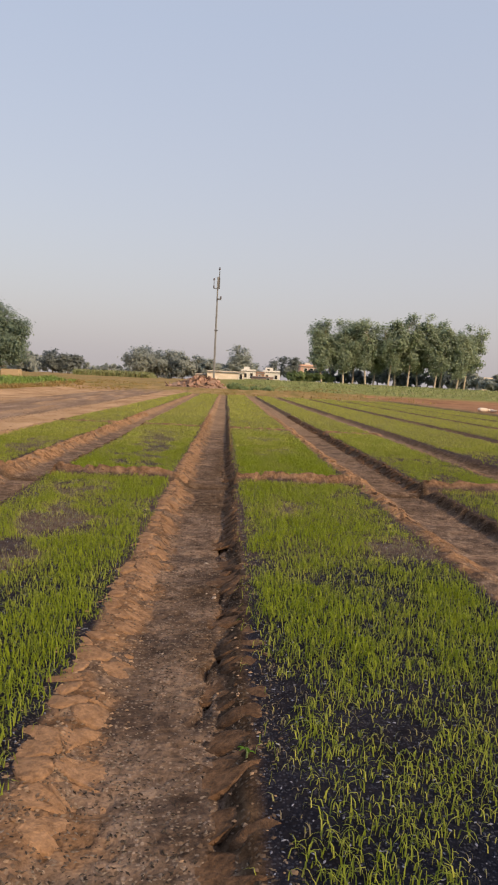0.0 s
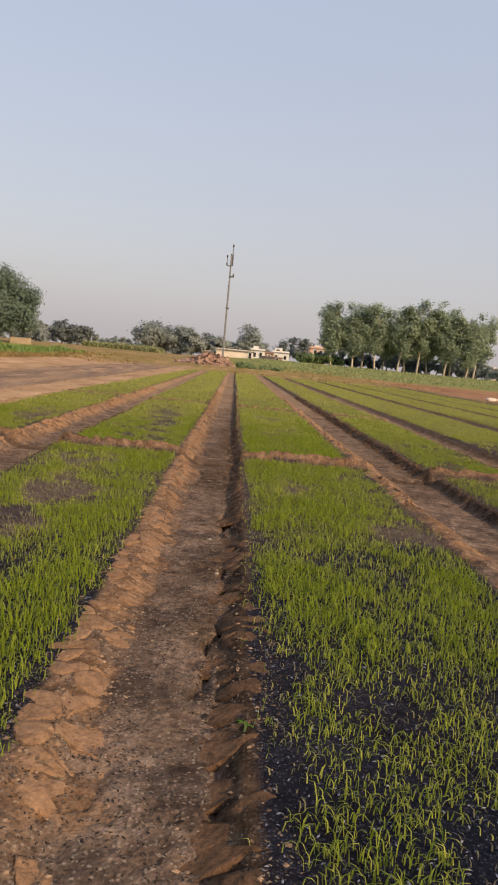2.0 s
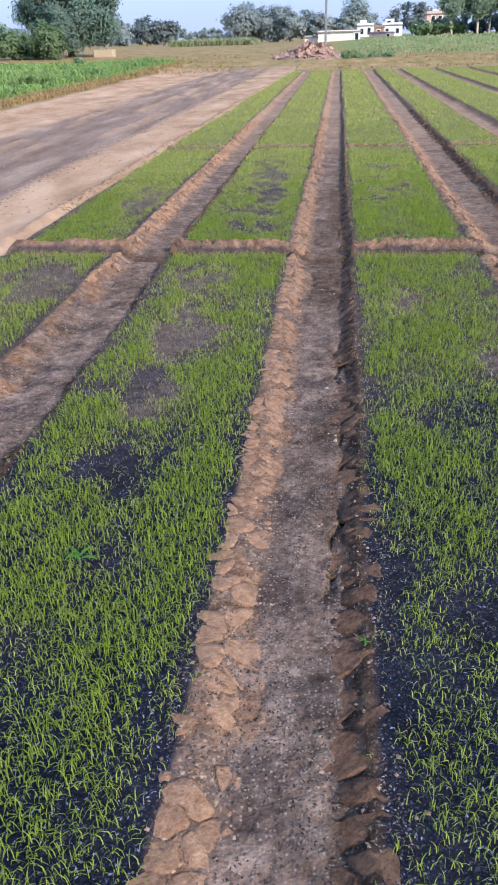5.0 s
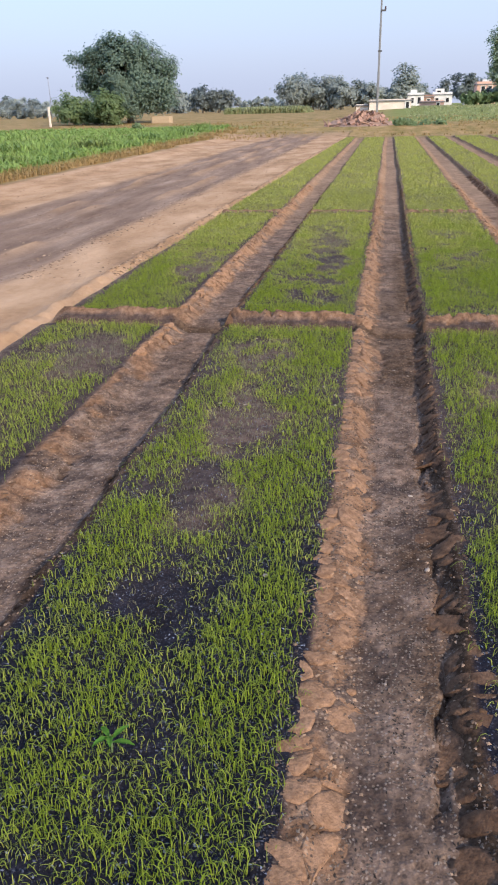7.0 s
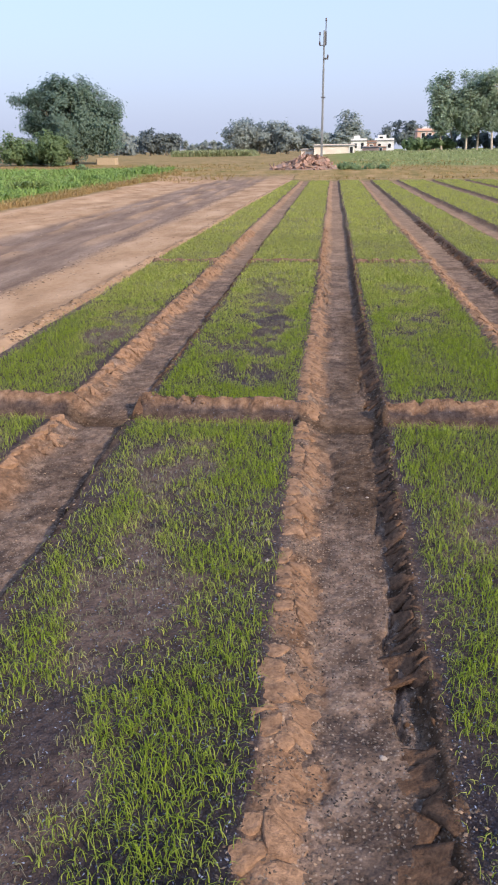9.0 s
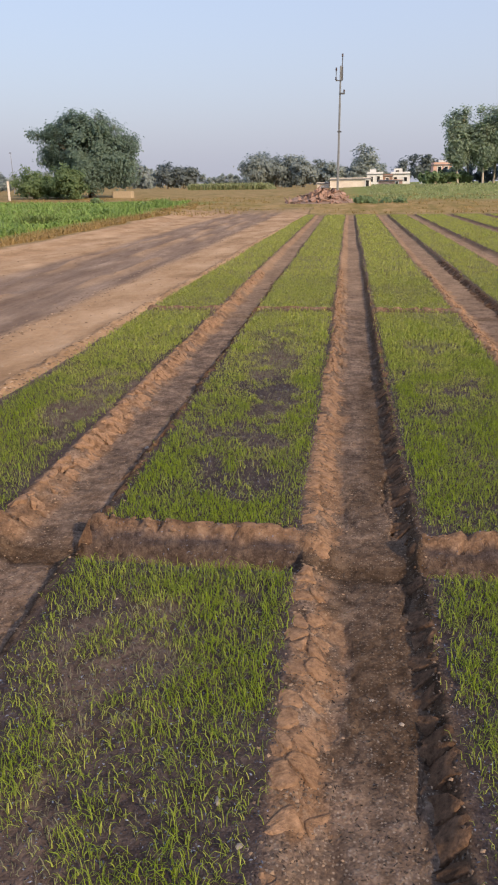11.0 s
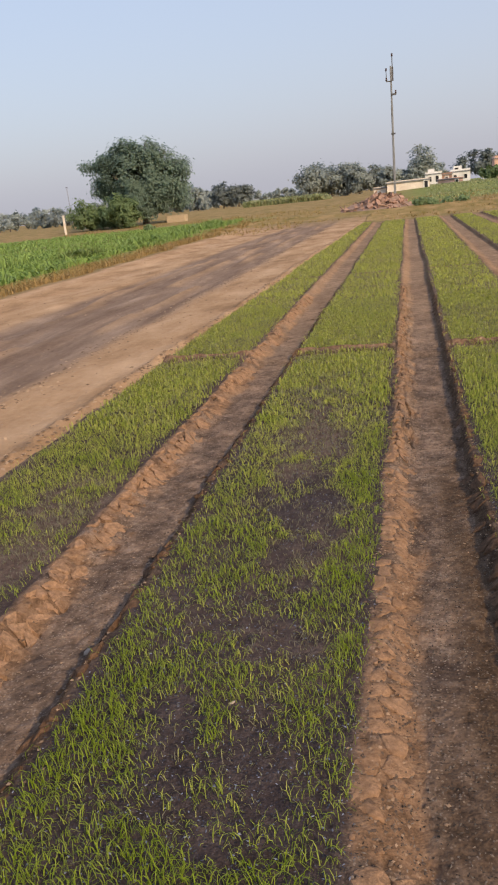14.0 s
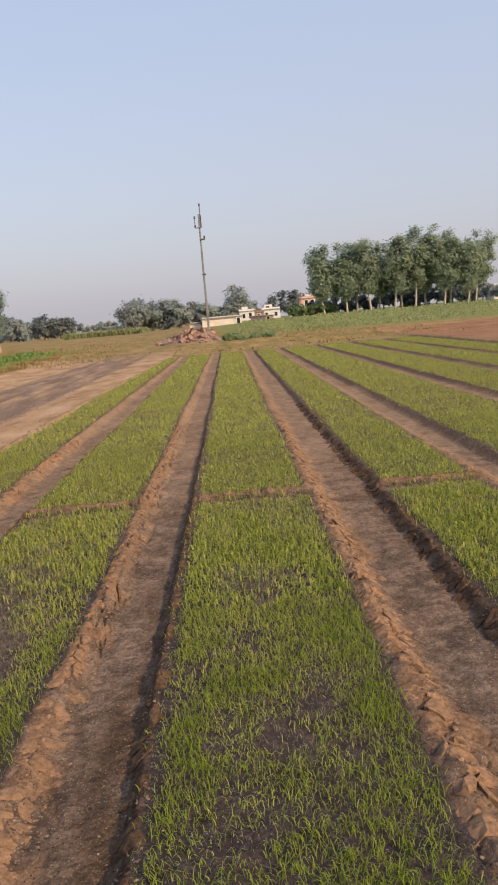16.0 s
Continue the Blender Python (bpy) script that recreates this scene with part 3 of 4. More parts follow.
    ledge = np.exp(-((x - left_edge + 0.20 + 0.06 * (fbm(y * 2, y * 0, 85) - 0.5)) / 0.09) ** 2) * rows
    z = z + side * ledge * 0.07 * (0.3 + 1.2 * fbm(x * 8, y * 8, 86))
    z = z + zone["strip"] * 0.09 * (fbm(x * 4, y * 0.25, 84, 3) - 0.5)
    z = z - side * step(e3, e3 + 1, x) * 0.09 + zone["strip"] * (0.03 * (fbm(x * 2.5, y * 0.9, 83) - 0.5) - 0.02)
    z = z + zone["sand"] * (1 - zone["strip"]) * 0.05 * (fbm(x * 1.3, y * 0.6, 87) - 0.45)
    far = 1 - np.clip(beds + zone["sand"], 0, 1)
    zone["sand"] = np.maximum(zone["sand"], pale)
    zone["tan"] = far
    z = z + far * 0.05 * (fbm(x * 0.7, y * 0.7, 89) - 0.5)
    # low banks across the headland
    for yb, slope, hgt in ((37.0, 0.10, 0.16), (41.0, 0.16, 0.22), (47.0, 0.10, 0.18)):
        v = y - yb - slope * x - 0.7 * (value(x * 0.3, x * 0 + yb, 91) - 0.5)
        z = z + hgt * np.exp(-(v / 0.35) ** 2) * far * step(-40, -9, x) * step(30, 8, x)
    plot = step(9.0, 9.3, x) * step(10, 14, y) * step(0, -1.5, y - (44 + 0.75 * np.clip(x - 9, 0, 14)))
    zone["plot"] = plot * step(60, 40, x)
    z = z + 0.10 * np.exp(-((x - 9.0) / 0.12) ** 2) * step(8, 12, y) * step(46, 42, y)
    zone["green"] = far * (1 - plot) * np.maximum(step(57, 62, y + 0.1 * x) * step(-1, 3, x + 0.02 * y), step(e3 - 0.6, e3 - 2.0, x) * step(62, 56, y))
    rise = (0.55 + 0.5 * step(-12, 4, x)) * step(50, 92, y)
    return z + rise, zone, beds, inside, bank, cross


def height(x, y):
    return float(field(np.array([float(x)]), np.array([float(y)]))[0][0])


def axis_of(spans, low, high):
    """Grid lines: given spacings over spans, growing outwards to both ends."""
    c = []
    for a, b, d in spans:
        c += list(np.arange(a, b - d * 0.5, d))
    c.append(spans[-1][1])
    d, v = spans[-1][2], spans[-1][1]
    while v < high:
        d *= 1.22
        v += d
        c.append(min(v, high))
    d, v, head = spans[0][2], spans[0][0], []
    while v > low:
        d *= 1.22
        v -= d
        head.append(max(v, low))
    return np.array(head[::-1] + c)


def build_ground():
    xs = axis_of(((-9.5, -2.8, 0.12), (-2.8, -1.75, 0.05), (-1.75, -1.0, 0.025), (-1.0, -0.36, 0.03), (-0.36, -0.27, 0.015), (-0.27, -0.04, 0.0105), (-0.04, 0.10, 0.016), (0.10, 0.26, 0.0105), (0.26, 0.32, 0.02), (0.32, 1.05, 0.03), (1.05, 1.8, 0.025), (1.8, 4.7, 0.06), (4.7, 9.8, 0.10)), -3500, 3500)
    ys = axis_of(((-5.5, -5.0, 0.02), (-5.0, -2.6, 0.014), (-2.6, -2.0, 0.018), (-2.0, 3.0, 0.025), (3.0, 8.0, 0.045), (8.0, 16.0, 0.08), (16.0, 36.0, 0.22), (36.0, 62.0, 0.4)), -3000, 4500)
    gx, gy = np.meshgrid(xs, ys)
    z, zone, *_ = field(gx.ravel(), gy.ravel())
    v = np.stack([gx.ravel(), gy.ravel(), z], axis=1)
    nx, ny = len(xs), len(ys)
    i = (np.arange(ny - 1)[:, None] * nx + np.arange(nx - 1)[None, :]).ravel()
    f = np.stack([i, i + 1, i + nx + 1, i + nx], axis=1)
    one = np.ones(len(v))
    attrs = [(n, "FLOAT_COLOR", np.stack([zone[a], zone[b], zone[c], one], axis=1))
             for n, a, b, c in (("zone_a", "ash", "bank", "wet_shade"), ("zone_b", "sand", "strip", "tan"), ("zone_c", "green", "plot", "bare"))]
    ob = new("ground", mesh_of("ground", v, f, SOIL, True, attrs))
    return tagged(ob, "bare brown field soil with raised nursery beds and furrows", "ground", kind="structure")


ground = build_ground()

# ---- rice seedlings ----


def sward(x, y):
    """How thick and how green the seedlings stand at places on the beds: 0 to 1 each."""
    d = fbm(x * 3.0 + 3, y * 2.2, 101, 4)
    fine = fbm(x * 9, y * 8, 117, 2)
    lush, ashy, worn = np.maximum(spots(x, y, LUSH_WEST), spots(x, y, LUSH_EAST)), spots(x, y, ASHY), spots(x, y, WORN)
    far = step(1.0, 6.0, y)
    sparse = step(-3.9, -4.5, y) * step(0.1, 0.3, x)
    thick = 0.44 + 0.34 * step(0.32, 0.66, d) + 0.8 * (fine - 0.5) * (1 - 0.6 * far) + 0.48 * lush - 0.36 * ashy - 0.20 * worn * (1 - 0.5 * far) + 0.45 * far - 0.20 * sparse + 0.25 * step(-1.5, -1.7, x)
    fresh = 0.46 + 0.24 * step(0.32, 0.66, d) + 0.5 * (fine - 0.5) + 0.40 * lush - 0.30 * ashy - 0.48 * worn - 0.16 * sparse
    fresh = fresh * (1 - 0.65 * far) + 0.16 * far
    thick, fresh = np.clip(thick, 0.12, 1), np.clip(fresh, 0.02, 1)
    return thick, fresh


def blades(r, x, y, z, tall, wide, fresh, kinks, lean=0.25):
    """Upright blades whose tips bend over; kinks: bends along each blade."""
    n = len(x)
    turn = r.uniform(0, 2 * math.pi, n)
    face = turn + r.normal(0, 0.8, n)
    dx, dy = np.cos(turn), np.sin(turn)
    wx, wy = -np.sin(face) * wide / 2, np.cos(face) * wide / 2
    bend = r.uniform(0.35, 1.4, n)
    levels = np.linspace(0, 1, kinks + 1)
    rows = []
    for k, s in enumerate(levels):
        hook = np.clip((s - 0.50) / 0.50, 0, 1)
        out = tall * (lean * s * bend + 0.46 * bend * hook ** 1.1)
        up = tall * (s - 0.68 * bend * hook ** 1.7)
        w = (1.0 if k == 0 else 1.15 - 0.75 * s) if k < kinks else 0.18
        c = np.stack([x + dx * out, y + dy * out, z + up - 0.004], axis=1)
        side = np.stack([wx * w, wy * w, np.zeros(n)], axis=1)
        rows.append(c - side)
        rows.append(c + side)
    m = 2 * (kinks + 1)
    v = np.stack(rows, axis=1).reshape(-1, 3)
    base = np.arange(n)[:, None] * m
    f = np.concatenate([base + np.array([2 * k, 2 * k + 1, 2 * k + 3, 2 * k + 2]) for k in range(kinks)])
    return v, f, np.repeat(fresh, m)


def stuff(name, label, category, v, f, tone, mat):
    ob = new(name, mesh_of(name, v, f, mat, True, [("tone", "FLOAT", tone)]))
    return tagged(ob, label, category, kind="stuff")


def bed_patch(x0, x1, y0, y1, seed, label, sparse=False):
    """The seedlings of one bed between two cross banks."""
    r = np.random.default_rng(seed)
    out = []
    for a, b, density, kinks, size, width in ((-12, -2.0, 9000, 4, 0.76, 0.0025), (-2.0, 3.5, 8600, 3, 0.84, 0.0025), (3.5, 9, 4600, 2, 0.95, 0.0060), (9, 18, 2400, 1, 1.0, 0.0125), (18, 34, 1150, 1, 1.0, 0.025)):
        lo, hi = max(y0, a), min(y1, b)
        if hi <= lo:
            continue
        wide = x1 - x0 + 0.1
        if sparse:
            density, kinks, width = 1500, 1, 0.009
        thin = 1.0 if (x0 < 1.3 and x1 > -1.3) or lo > 3.4 else 0.7
        n = int(wide * (hi - lo) * density * thin)
        x, y = r.uniform(x0 - 0.05, x1 + 0.05, n), r.uniform(lo, hi, n)
        thick, fresh = sward(x, y)
        edge = step(0, 0.05, x - x0 - 0.04 * r.uniform(0, 1, n)) * step(0, 0.07, x1 - x - 0.05 * r.uniform(0, 1, n))
        keep = r.uniform(0, 1, n) < thick * (0.06 + 0.94 * edge)
        x, y, thick, fresh = x[keep], y[keep], thick[keep], fresh[keep]
        z, _, beds, inside, bank, cross = field(x, y)
        keep = (inside + bank + cross < 0.6) & (beds > 0.7)
        x, y, z, thick, fresh = x[keep], y[keep], z[keep], thick[keep], fresh[keep]
        k = len(x)
        fringe = step(-0.85, -0.6, y) * step(-0.28, -0.38, y)
        close = step(4.0, 1.0, y)
        split = np.where(fresh < 0.32, fresh * 0.7, 0.56 + 0.60 * (fresh - 0.32))
        fresh = fresh * (1 - close) + split * close
        tall = size * (0.028 + 0.022 * thick + 0.014 * fresh + 0.016 * fringe) * (1 + 0.25 * step(2, 8, y)) * r.uniform(0.7, 1.35, k)
        out.append(blades(r, x, y, z, tall, width * r.uniform(0.7, 1.3, k), np.clip(fresh + r.normal(0, 0.06, k), 0, 1), kinks))
    if not out:
        return
    tone = np.concatenate([o[2] for o in out])
    vs, fs, n = [], [], 0
    for v, f, _ in out:
        vs.append(v)
        fs.append(f + n)
        n += len(v)
    stuff("rice_seedlings", label, "rice seedlings", np.concatenate(vs), np.concatenate(fs), tone, RICE)


BEDS = ((BED_LEFT + 0.06, -1.62), (-1.17, -0.235), (0.20, 1.14), (1.70, 2.50), (2.95, 4.16), (4.57, 5.72), (6.12, 7.23), (7.62, 8.85))
for i, (a, b) in enumerate(BEDS):
    bed_patch(a, b, -10.0, -5.6, 800 + i, "patchy green rice seedlings on an ash-covered nursery bed", True)
    if i not in (1, 2):
        bed_patch(a, b, -5.6, -3.2 if i < 4 else 3.0, 900 + i, "patchy green rice seedlings on an ash-covered nursery bed", True)
    cuts = (-5.6 if i in (1, 2) else -3.2, -0.42, 5.60, 12.3, BED_END) if i < 4 else (3.0, 12.4, BED_END)
    for j in range(len(cuts) - 1):
        bed_patch(a, b, cuts[j] + (0.1 if j else 0), cuts[j + 1], 1000 + 20 * i + j,
                  "patchy green rice seedlings on an ash-covered nursery bed")

# ---- other growth ----


def meadow(name, label, category, count, spot, tall, wide, mat, seed, kinks=2, lean=0.4):
    r = np.random.default_rng(seed)
    x, y, fresh, size = spot(r, count)
    z = field(x, y)[0]
    k = len(x)
    v, f, tone = blades(r, x, y, z, tall * size * r.uniform(0.6, 1.4, k), wide * r.uniform(0.7, 1.3, k), fresh, kinks, lean)
    stuff(name, label, category, v, f, tone, mat)


def fringe_spot(r, n):
    y = 6 + 42 * r.uniform(0, 1, n) ** 1.3
    e = -8.0 - 0.03 * np.clip(y - 8, 0, 40) + 0.8 * (fbm(y * 0, y * 0.5, 79) - 0.5)
    x = e - 0.35 - np.abs(r.normal(0, 0.55, n))
    return x, y, np.clip(0.15 + 0.35 * (e - x), 0, 1), 0.6 + 0.8 * fbm(x, y, 131)


def fodder_spot(r, n):
    y = 8 + 50 * r.uniform(0, 1, n)
    x = -9.8 - 0.06 * np.clip(y - 10, 0, 50) - 34 * r.uniform(0, 1, n) ** 1.5
    return x, y, np.clip(fbm(x * 0.6, y * 0.6, 137) + 0.1, 0, 1), 0.6 + 0.8 * fbm(x * 0.8, y * 0.8, 139)


def far_field_spot(r, n):
    y = 59 + 62 * r.uniform(0, 1, n) ** 1.2
    x = 1.5 + 70 * r.uniform(0, 1, n)
    return x, y, fbm(x * 0.12, y * 0.25, 149), 0.5 + 0.9 * fbm(x * 0.3, y * 0.3, 151)


def headland_spot(r, n):
    y = 34 + 34 * r.uniform(0, 1, n)
    x = -30 + 42 * r.uniform(0, 1, n)
    keep = (fbm(x * 0.5, y * 0.5, 157) > 0.5) & ((x > -9.5) | (y > 50)) & ~((np.abs(x + 2) < 4) & (y > 44) & (y < 62))
    x, y = x[keep], y[keep]
    return x, y, np.clip(fbm(x * 0.9, y * 0.9, 163), 0, 1), 0.4 + 0.9 * fbm(x * 0.7, y * 0.7, 167)


meadow("dry_grass", "fringe of dry orange grass along the sandy strip", "grass", 9000, fringe_spot, 0.22, 0.02, STRAW, 11)
meadow("fodder_crop", "dense bright green leafy fodder crop", "crop", 45000, fodder_spot, 0.26, 0.06, FODDER, 12, 2, 0.6)
meadow("far_crop", "low green crop on the far field", "crop", 18000, far_field_spot, 0.20, 0.10, FAR_GRASS, 13, 2, 0.5)
meadow("headland_grass", "sparse dry grass on the headland", "grass", 14000, headland_spot, 0.18, 0.05, STRAW, 14)


def weed_spot(r, n):
    """Rank weeds in clumps along the crop's edge."""
    a = r.integers(0, 22, n)
    cy = 12 + 40 * ((a * 0.618) % 1.0)
    cx = -9.5 - 0.05 * cy - 1.6 * ((a * 0.37) % 1.0) - 3.0 * (a % 5 == 0)
    wide = 0.25 + 0.5 * ((a * 0.73) % 1.0)
    return cx + r.normal(0, 1, n) * wide, cy + r.normal(0, 1, n) * wide, np.clip(0.1 + 0.9 * ((a * 0.29) % 1.0) + r.normal(0, 0.1, n), 0, 1), 0.5 + 0.9 * ((a * 0.51) % 1.0) * np.ones(n)


meadow("tall_weeds", "rank green weeds in clumps at the crop's edge", "weeds", 9000, weed_spot, 0.55, 0.05, FODDER, 15, 2, 0.5)


def sugarcane():
    r = np.random.default_rng(31)
    n = 9000
    x, y = r.uniform(-25.5, -12.3, n), r.uniform(119, 130, n)
    z = field(x, y)[0]
    tall = 1.45 * (0.85 + 0.25 * fbm(x * 0.7, y * 0.7, 173)) * r.uniform(0.75, 1.1, n) * step(-12.2, -13.2, x)
    v, f, tone = blades(r, x, y, z, tall, 0.11 * r.uniform(0.7, 1.4, n), r.uniform(0, 0.9, n), 3, 0.15)
    stuff("sugarcane_stand", "tall grey-green stand of sugarcane", "sugarcane", v, f, tone, FAR_GRASS)


sugarcane()

# ---- trees ----
rim_r = np.random.default_rng(19)
OAK_RIM = [(-0.2 + 4.3 * math.cos(a) * k, rim_r.uniform(-0.8, 0.8), 4.2 + 3.2 * math.sin(a) * k, rim_r.uniform(0.5, 0.95), 0.6, rim_r.uniform(0.35, 0.6))
           for a, k in ((rim_r.uniform(-0.5, 3.7), rim_r.uniform(0.86, 1.06)) for _ in range(22))]
tree("oak_tree", "large dark green broad-leaved tree with a rounded crown", -25.4, 72, height(-25.4, 72),
     [(0.0, 0, 4.4, 3.6, 3.2, 2.7), (-2.5, 0.3, 4.2, 2.2, 2.2, 2.0), (2.6, -0.2, 3.4, 2.2, 2.2, 1.9), (0.7, 0, 6.1, 2.0, 1.8, 1.2), (-1.7, 0, 5.8, 2.1, 1.8, 1.1),
      (-4.4, 0, 5.6, 1.1, 0.8, 0.45), (3.6, 0, 2.2, 1.2, 1.2, 1.2), (1.9, 0, 5.1, 1.7, 1.6, 1.3), (0.5, -1.0, 2.2, 3.0, 2.0, 1.6), (-5.3, 0, 5.9, 0.6, 0.4, 0.3)] + OAK_RIM,
     44000, 0.15, BARK, LEAF_BROAD, trunk=((0, 0, 0.9), (0.2, 0, 2.0)), trunk_r=0.34, spread=0.31, seed=3)
for x, y, w, h, s in ((-30.2, 69, 2.2, 2.9, 5), (-26.0, 67, 1.7, 3.1, 6), (-28.3, 70, 1.5, 1.9, 7)):
    tree("bush", "rounded green bush beside the large tree", x, y, height(x, y), [(0, 0, h * 0.5, w * 0.9, w * 0.8, h * 0.48), (w * 0.4, 0.2, h * 0.4, w * 0.7, w * 0.7, h * 0.36)],
         4200, 0.15, BARK, LEAF_BUSH, trunk=((0, 0, 0.2), (0.05, 0, h * 0.3)), trunk_r=0.06, spread=0.22, seed=s, category="bush", group="bushes by the large tree")


def far_tree(label, x, y, w, h, seed, green=None, leaf=0.40, count=2800, group="distant trees", name="tree"):
    r = np.random.default_rng(seed)
    w, h = w * 1.25, h * 1.14
    lobes = [(0, 0, h * 0.52, w * 0.5, w * 0.45, h * 0.46)]
    for k in range(4):
        a = r.uniform(-1, 1)
        lobes.append((a * w * 0.34, r.uniform(-0.2, 0.2) * w, h * r.uniform(0.25, 0.78), w * r.uniform(0.22, 0.34), w * 0.25, h * r.uniform(0.18, 0.28)))
    return tree(name, label, x, y, height(x, y), lobes, count, leaf, BARK, green or LEAF_HAZED, trunk=((0, 0, h * 0.15), (0.1, 0, h * 0.35)),
                trunk_r=0.02 * h + 0.05, spread=0.085 * h, seed=seed, group=group)


far_tree("dark round-crowned tree standing alone in the distance", -39.4, 165, 5.6, 5.0, 41, LEAF_DARK, 0.4, 2600)
far_tree("dark round-crowned tree standing alone in the distance", -36.2, 166, 4.6, 4.3, 42, LEAF_DARK, 0.4, 2000)
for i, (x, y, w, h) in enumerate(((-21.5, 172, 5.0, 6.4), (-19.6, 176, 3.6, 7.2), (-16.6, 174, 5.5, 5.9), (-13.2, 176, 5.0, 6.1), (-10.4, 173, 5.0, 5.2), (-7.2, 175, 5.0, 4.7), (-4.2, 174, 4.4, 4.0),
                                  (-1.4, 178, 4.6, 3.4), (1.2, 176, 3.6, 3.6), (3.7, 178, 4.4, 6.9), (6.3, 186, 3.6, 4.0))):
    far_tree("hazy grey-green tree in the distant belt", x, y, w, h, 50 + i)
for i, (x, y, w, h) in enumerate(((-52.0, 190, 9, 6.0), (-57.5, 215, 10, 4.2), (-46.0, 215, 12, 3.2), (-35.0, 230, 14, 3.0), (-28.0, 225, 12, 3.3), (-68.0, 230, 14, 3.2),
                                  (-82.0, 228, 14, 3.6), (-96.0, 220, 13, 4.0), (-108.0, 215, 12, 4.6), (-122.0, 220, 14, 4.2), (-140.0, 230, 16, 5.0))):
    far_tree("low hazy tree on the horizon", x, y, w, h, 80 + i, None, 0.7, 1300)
far_tree("slim dark conifer-like tree behind the houses", 9.6, 150, 1.5, 4.2, 100, LEAF_DARK, 0.3, 700)
far_tree("dark tree beside the pink house", 13.6, 152, 4.6, 4.8, 101, LEAF_DARK, 0.4, 1900)
for i, (x, y, w, h) in enumerate(((11.0, 112, 3.0, 1.5), (13.6, 114, 3.4, 1.6), (16.0, 116, 3.2, 1.5))):
    far_tree("dark green hedge bush at the field edge", x, y, w, h, 110 + i, LEAF_BUSH, 0.28, 1400, "hedge bushes", "bush")
for i, (x, y, w, h) in enumerate(((57.0, 150, 5, 3.2), (62.5, 152, 6, 3.0), (54.5, 165, 8, 6.2), (68.0, 168, 8, 4.6), (77.0, 166, 12, 9.6), (85.0, 170, 10, 8.2), (95.0, 172, 12, 7.0), (108.0, 178, 14, 6.5))):
    far_tree("green tree beyond the brown plot", x, y, w, h, 120 + i, None, 0.6, 2200)


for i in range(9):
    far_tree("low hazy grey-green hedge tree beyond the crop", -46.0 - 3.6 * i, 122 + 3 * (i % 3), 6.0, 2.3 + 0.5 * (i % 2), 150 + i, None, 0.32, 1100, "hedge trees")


def eucalyptus(x, y, h, lean, seed, wide=1.0):
    r = np.random.default_rng(seed)
    top = np.array([lean * h, r.uniform(-0.3, 0.3), h * 0.5])
    lobes = []
    h = h * r.uniform(0.80, 0.98)
    for k in range(16):
        s = 0.30 + 0.64 * (k + r.uniform(0, 1)) / 16
        w = wide * h * (0.13 - 0.12 * abs(s - 0.70)) * r.uniform(0.5, 1.4)
        lobes.append((lean * h * s + r.uniform(-0.28, 0.28) * h * s * (1.1 - abs(s - 0.7)), r.uniform(-0.10, 0.10) * h, h * s, w, w * 0.6, h * r.uniform(0.07, 0.12)))
    lobes.append((lean * h + r.uniform(-0.06, 0.06) * h, 0, h * 0.95, 0.07 * h, 0.06 * h, 0.07 * h))
    tree("eucalyptus_tree", "tall eucalyptus with pale leaning trunk and airy crown", x, y, height(x, y), lobes, 6800, 0.23, PALE_BARK, LEAF_EUCA,
         trunk=(tuple(top * 0.35), tuple(top)), trunk_r=0.15, spread=0.40, seed=seed, group="eucalyptus row")


for i, (x, y, h, lean) in enumerate(((15.4, 113, 9.0, -0.10), (17.6, 117, 11.6, -0.10), (18.8, 113, 9.6, -0.03), (20.8, 116, 12.0, 0.02), (22.4, 113, 10.6, -0.05), (24.4, 117, 9.8, 0.06),
                                     (26.0, 113, 12.2, 0.06), (27.8, 116, 10.4, -0.02), (29.4, 114, 12.5, 0.04), (31.8, 117, 9.6, -0.04), (33.8, 114, 10.8, 0.07), (35.6, 117, 12.4, 0.03),
                                     (37.4, 114, 10.4, 0.09), (39.6, 117, 11.0, 0.06))):
    eucalyptus(x, y, h, lean, 200 + i)
for i in range(9):
    far_tree("dark undergrowth bush below the eucalyptus row", 17.5 + 2.9 * i, 122 + (i % 3), 4.0, 2.4 + 0.5 * (i % 2), 230 + i, LEAF_DARK, 0.35, 900, "undergrowth bushes", "bush")

# ---- pole, debris, walls and houses ----


def power_pole(x, y):
    t = thing("power_pole", "slender pale concrete power pole with steel crossarms", "power pole", x, y, height(x, y) - 0.3)
    part("shaft", join(box(-0.105, 0.105, -0.09, 0.09, 0, 4.0, 0.03), box(-0.09, 0.09, -0.08, 0.08, 4.0, 8.0, 0.03), box(-0.075, 0.075, -0.07, 0.07, 8.0, 11.1, 0.02)), CONCRETE, t)
    part("crossarm", join(box(-0.42, 0.10, -0.13, -0.08, 9.85, 9.93), box(-0.42, -0.36, -0.13, -0.08, 9.93, 10.7)), STEEL, t, "dark angled steel crossarm")
    part("top_bracket", join(box(-0.05, 0.22, -0.05, 0.05, 9.9, 11.0), box(0.10, 0.18, -0.05, 0.05, 11.0, 11.8)), STEEL, t, "dark steel top bracket")
    part("lower_bracket", box(-0.05, 0.42, -0.14, -0.08, 8.75, 8.90), STEEL, t, "dark steel lower bracket")
    for px, pz in ((-0.39, 10.7), (-0.39, 9.94), (0.14, 11.8), (0.36, 8.9)):
        part("insulator", tube([(px, -0.1, pz), (px, -0.1, pz + 0.06), (px, -0.1, pz + 0.12), (px, -0.1, pz + 0.24)], [0.05, 0.10, 0.06, 0.08], 8), PORCELAIN, t, "brown porcelain insulator", True)
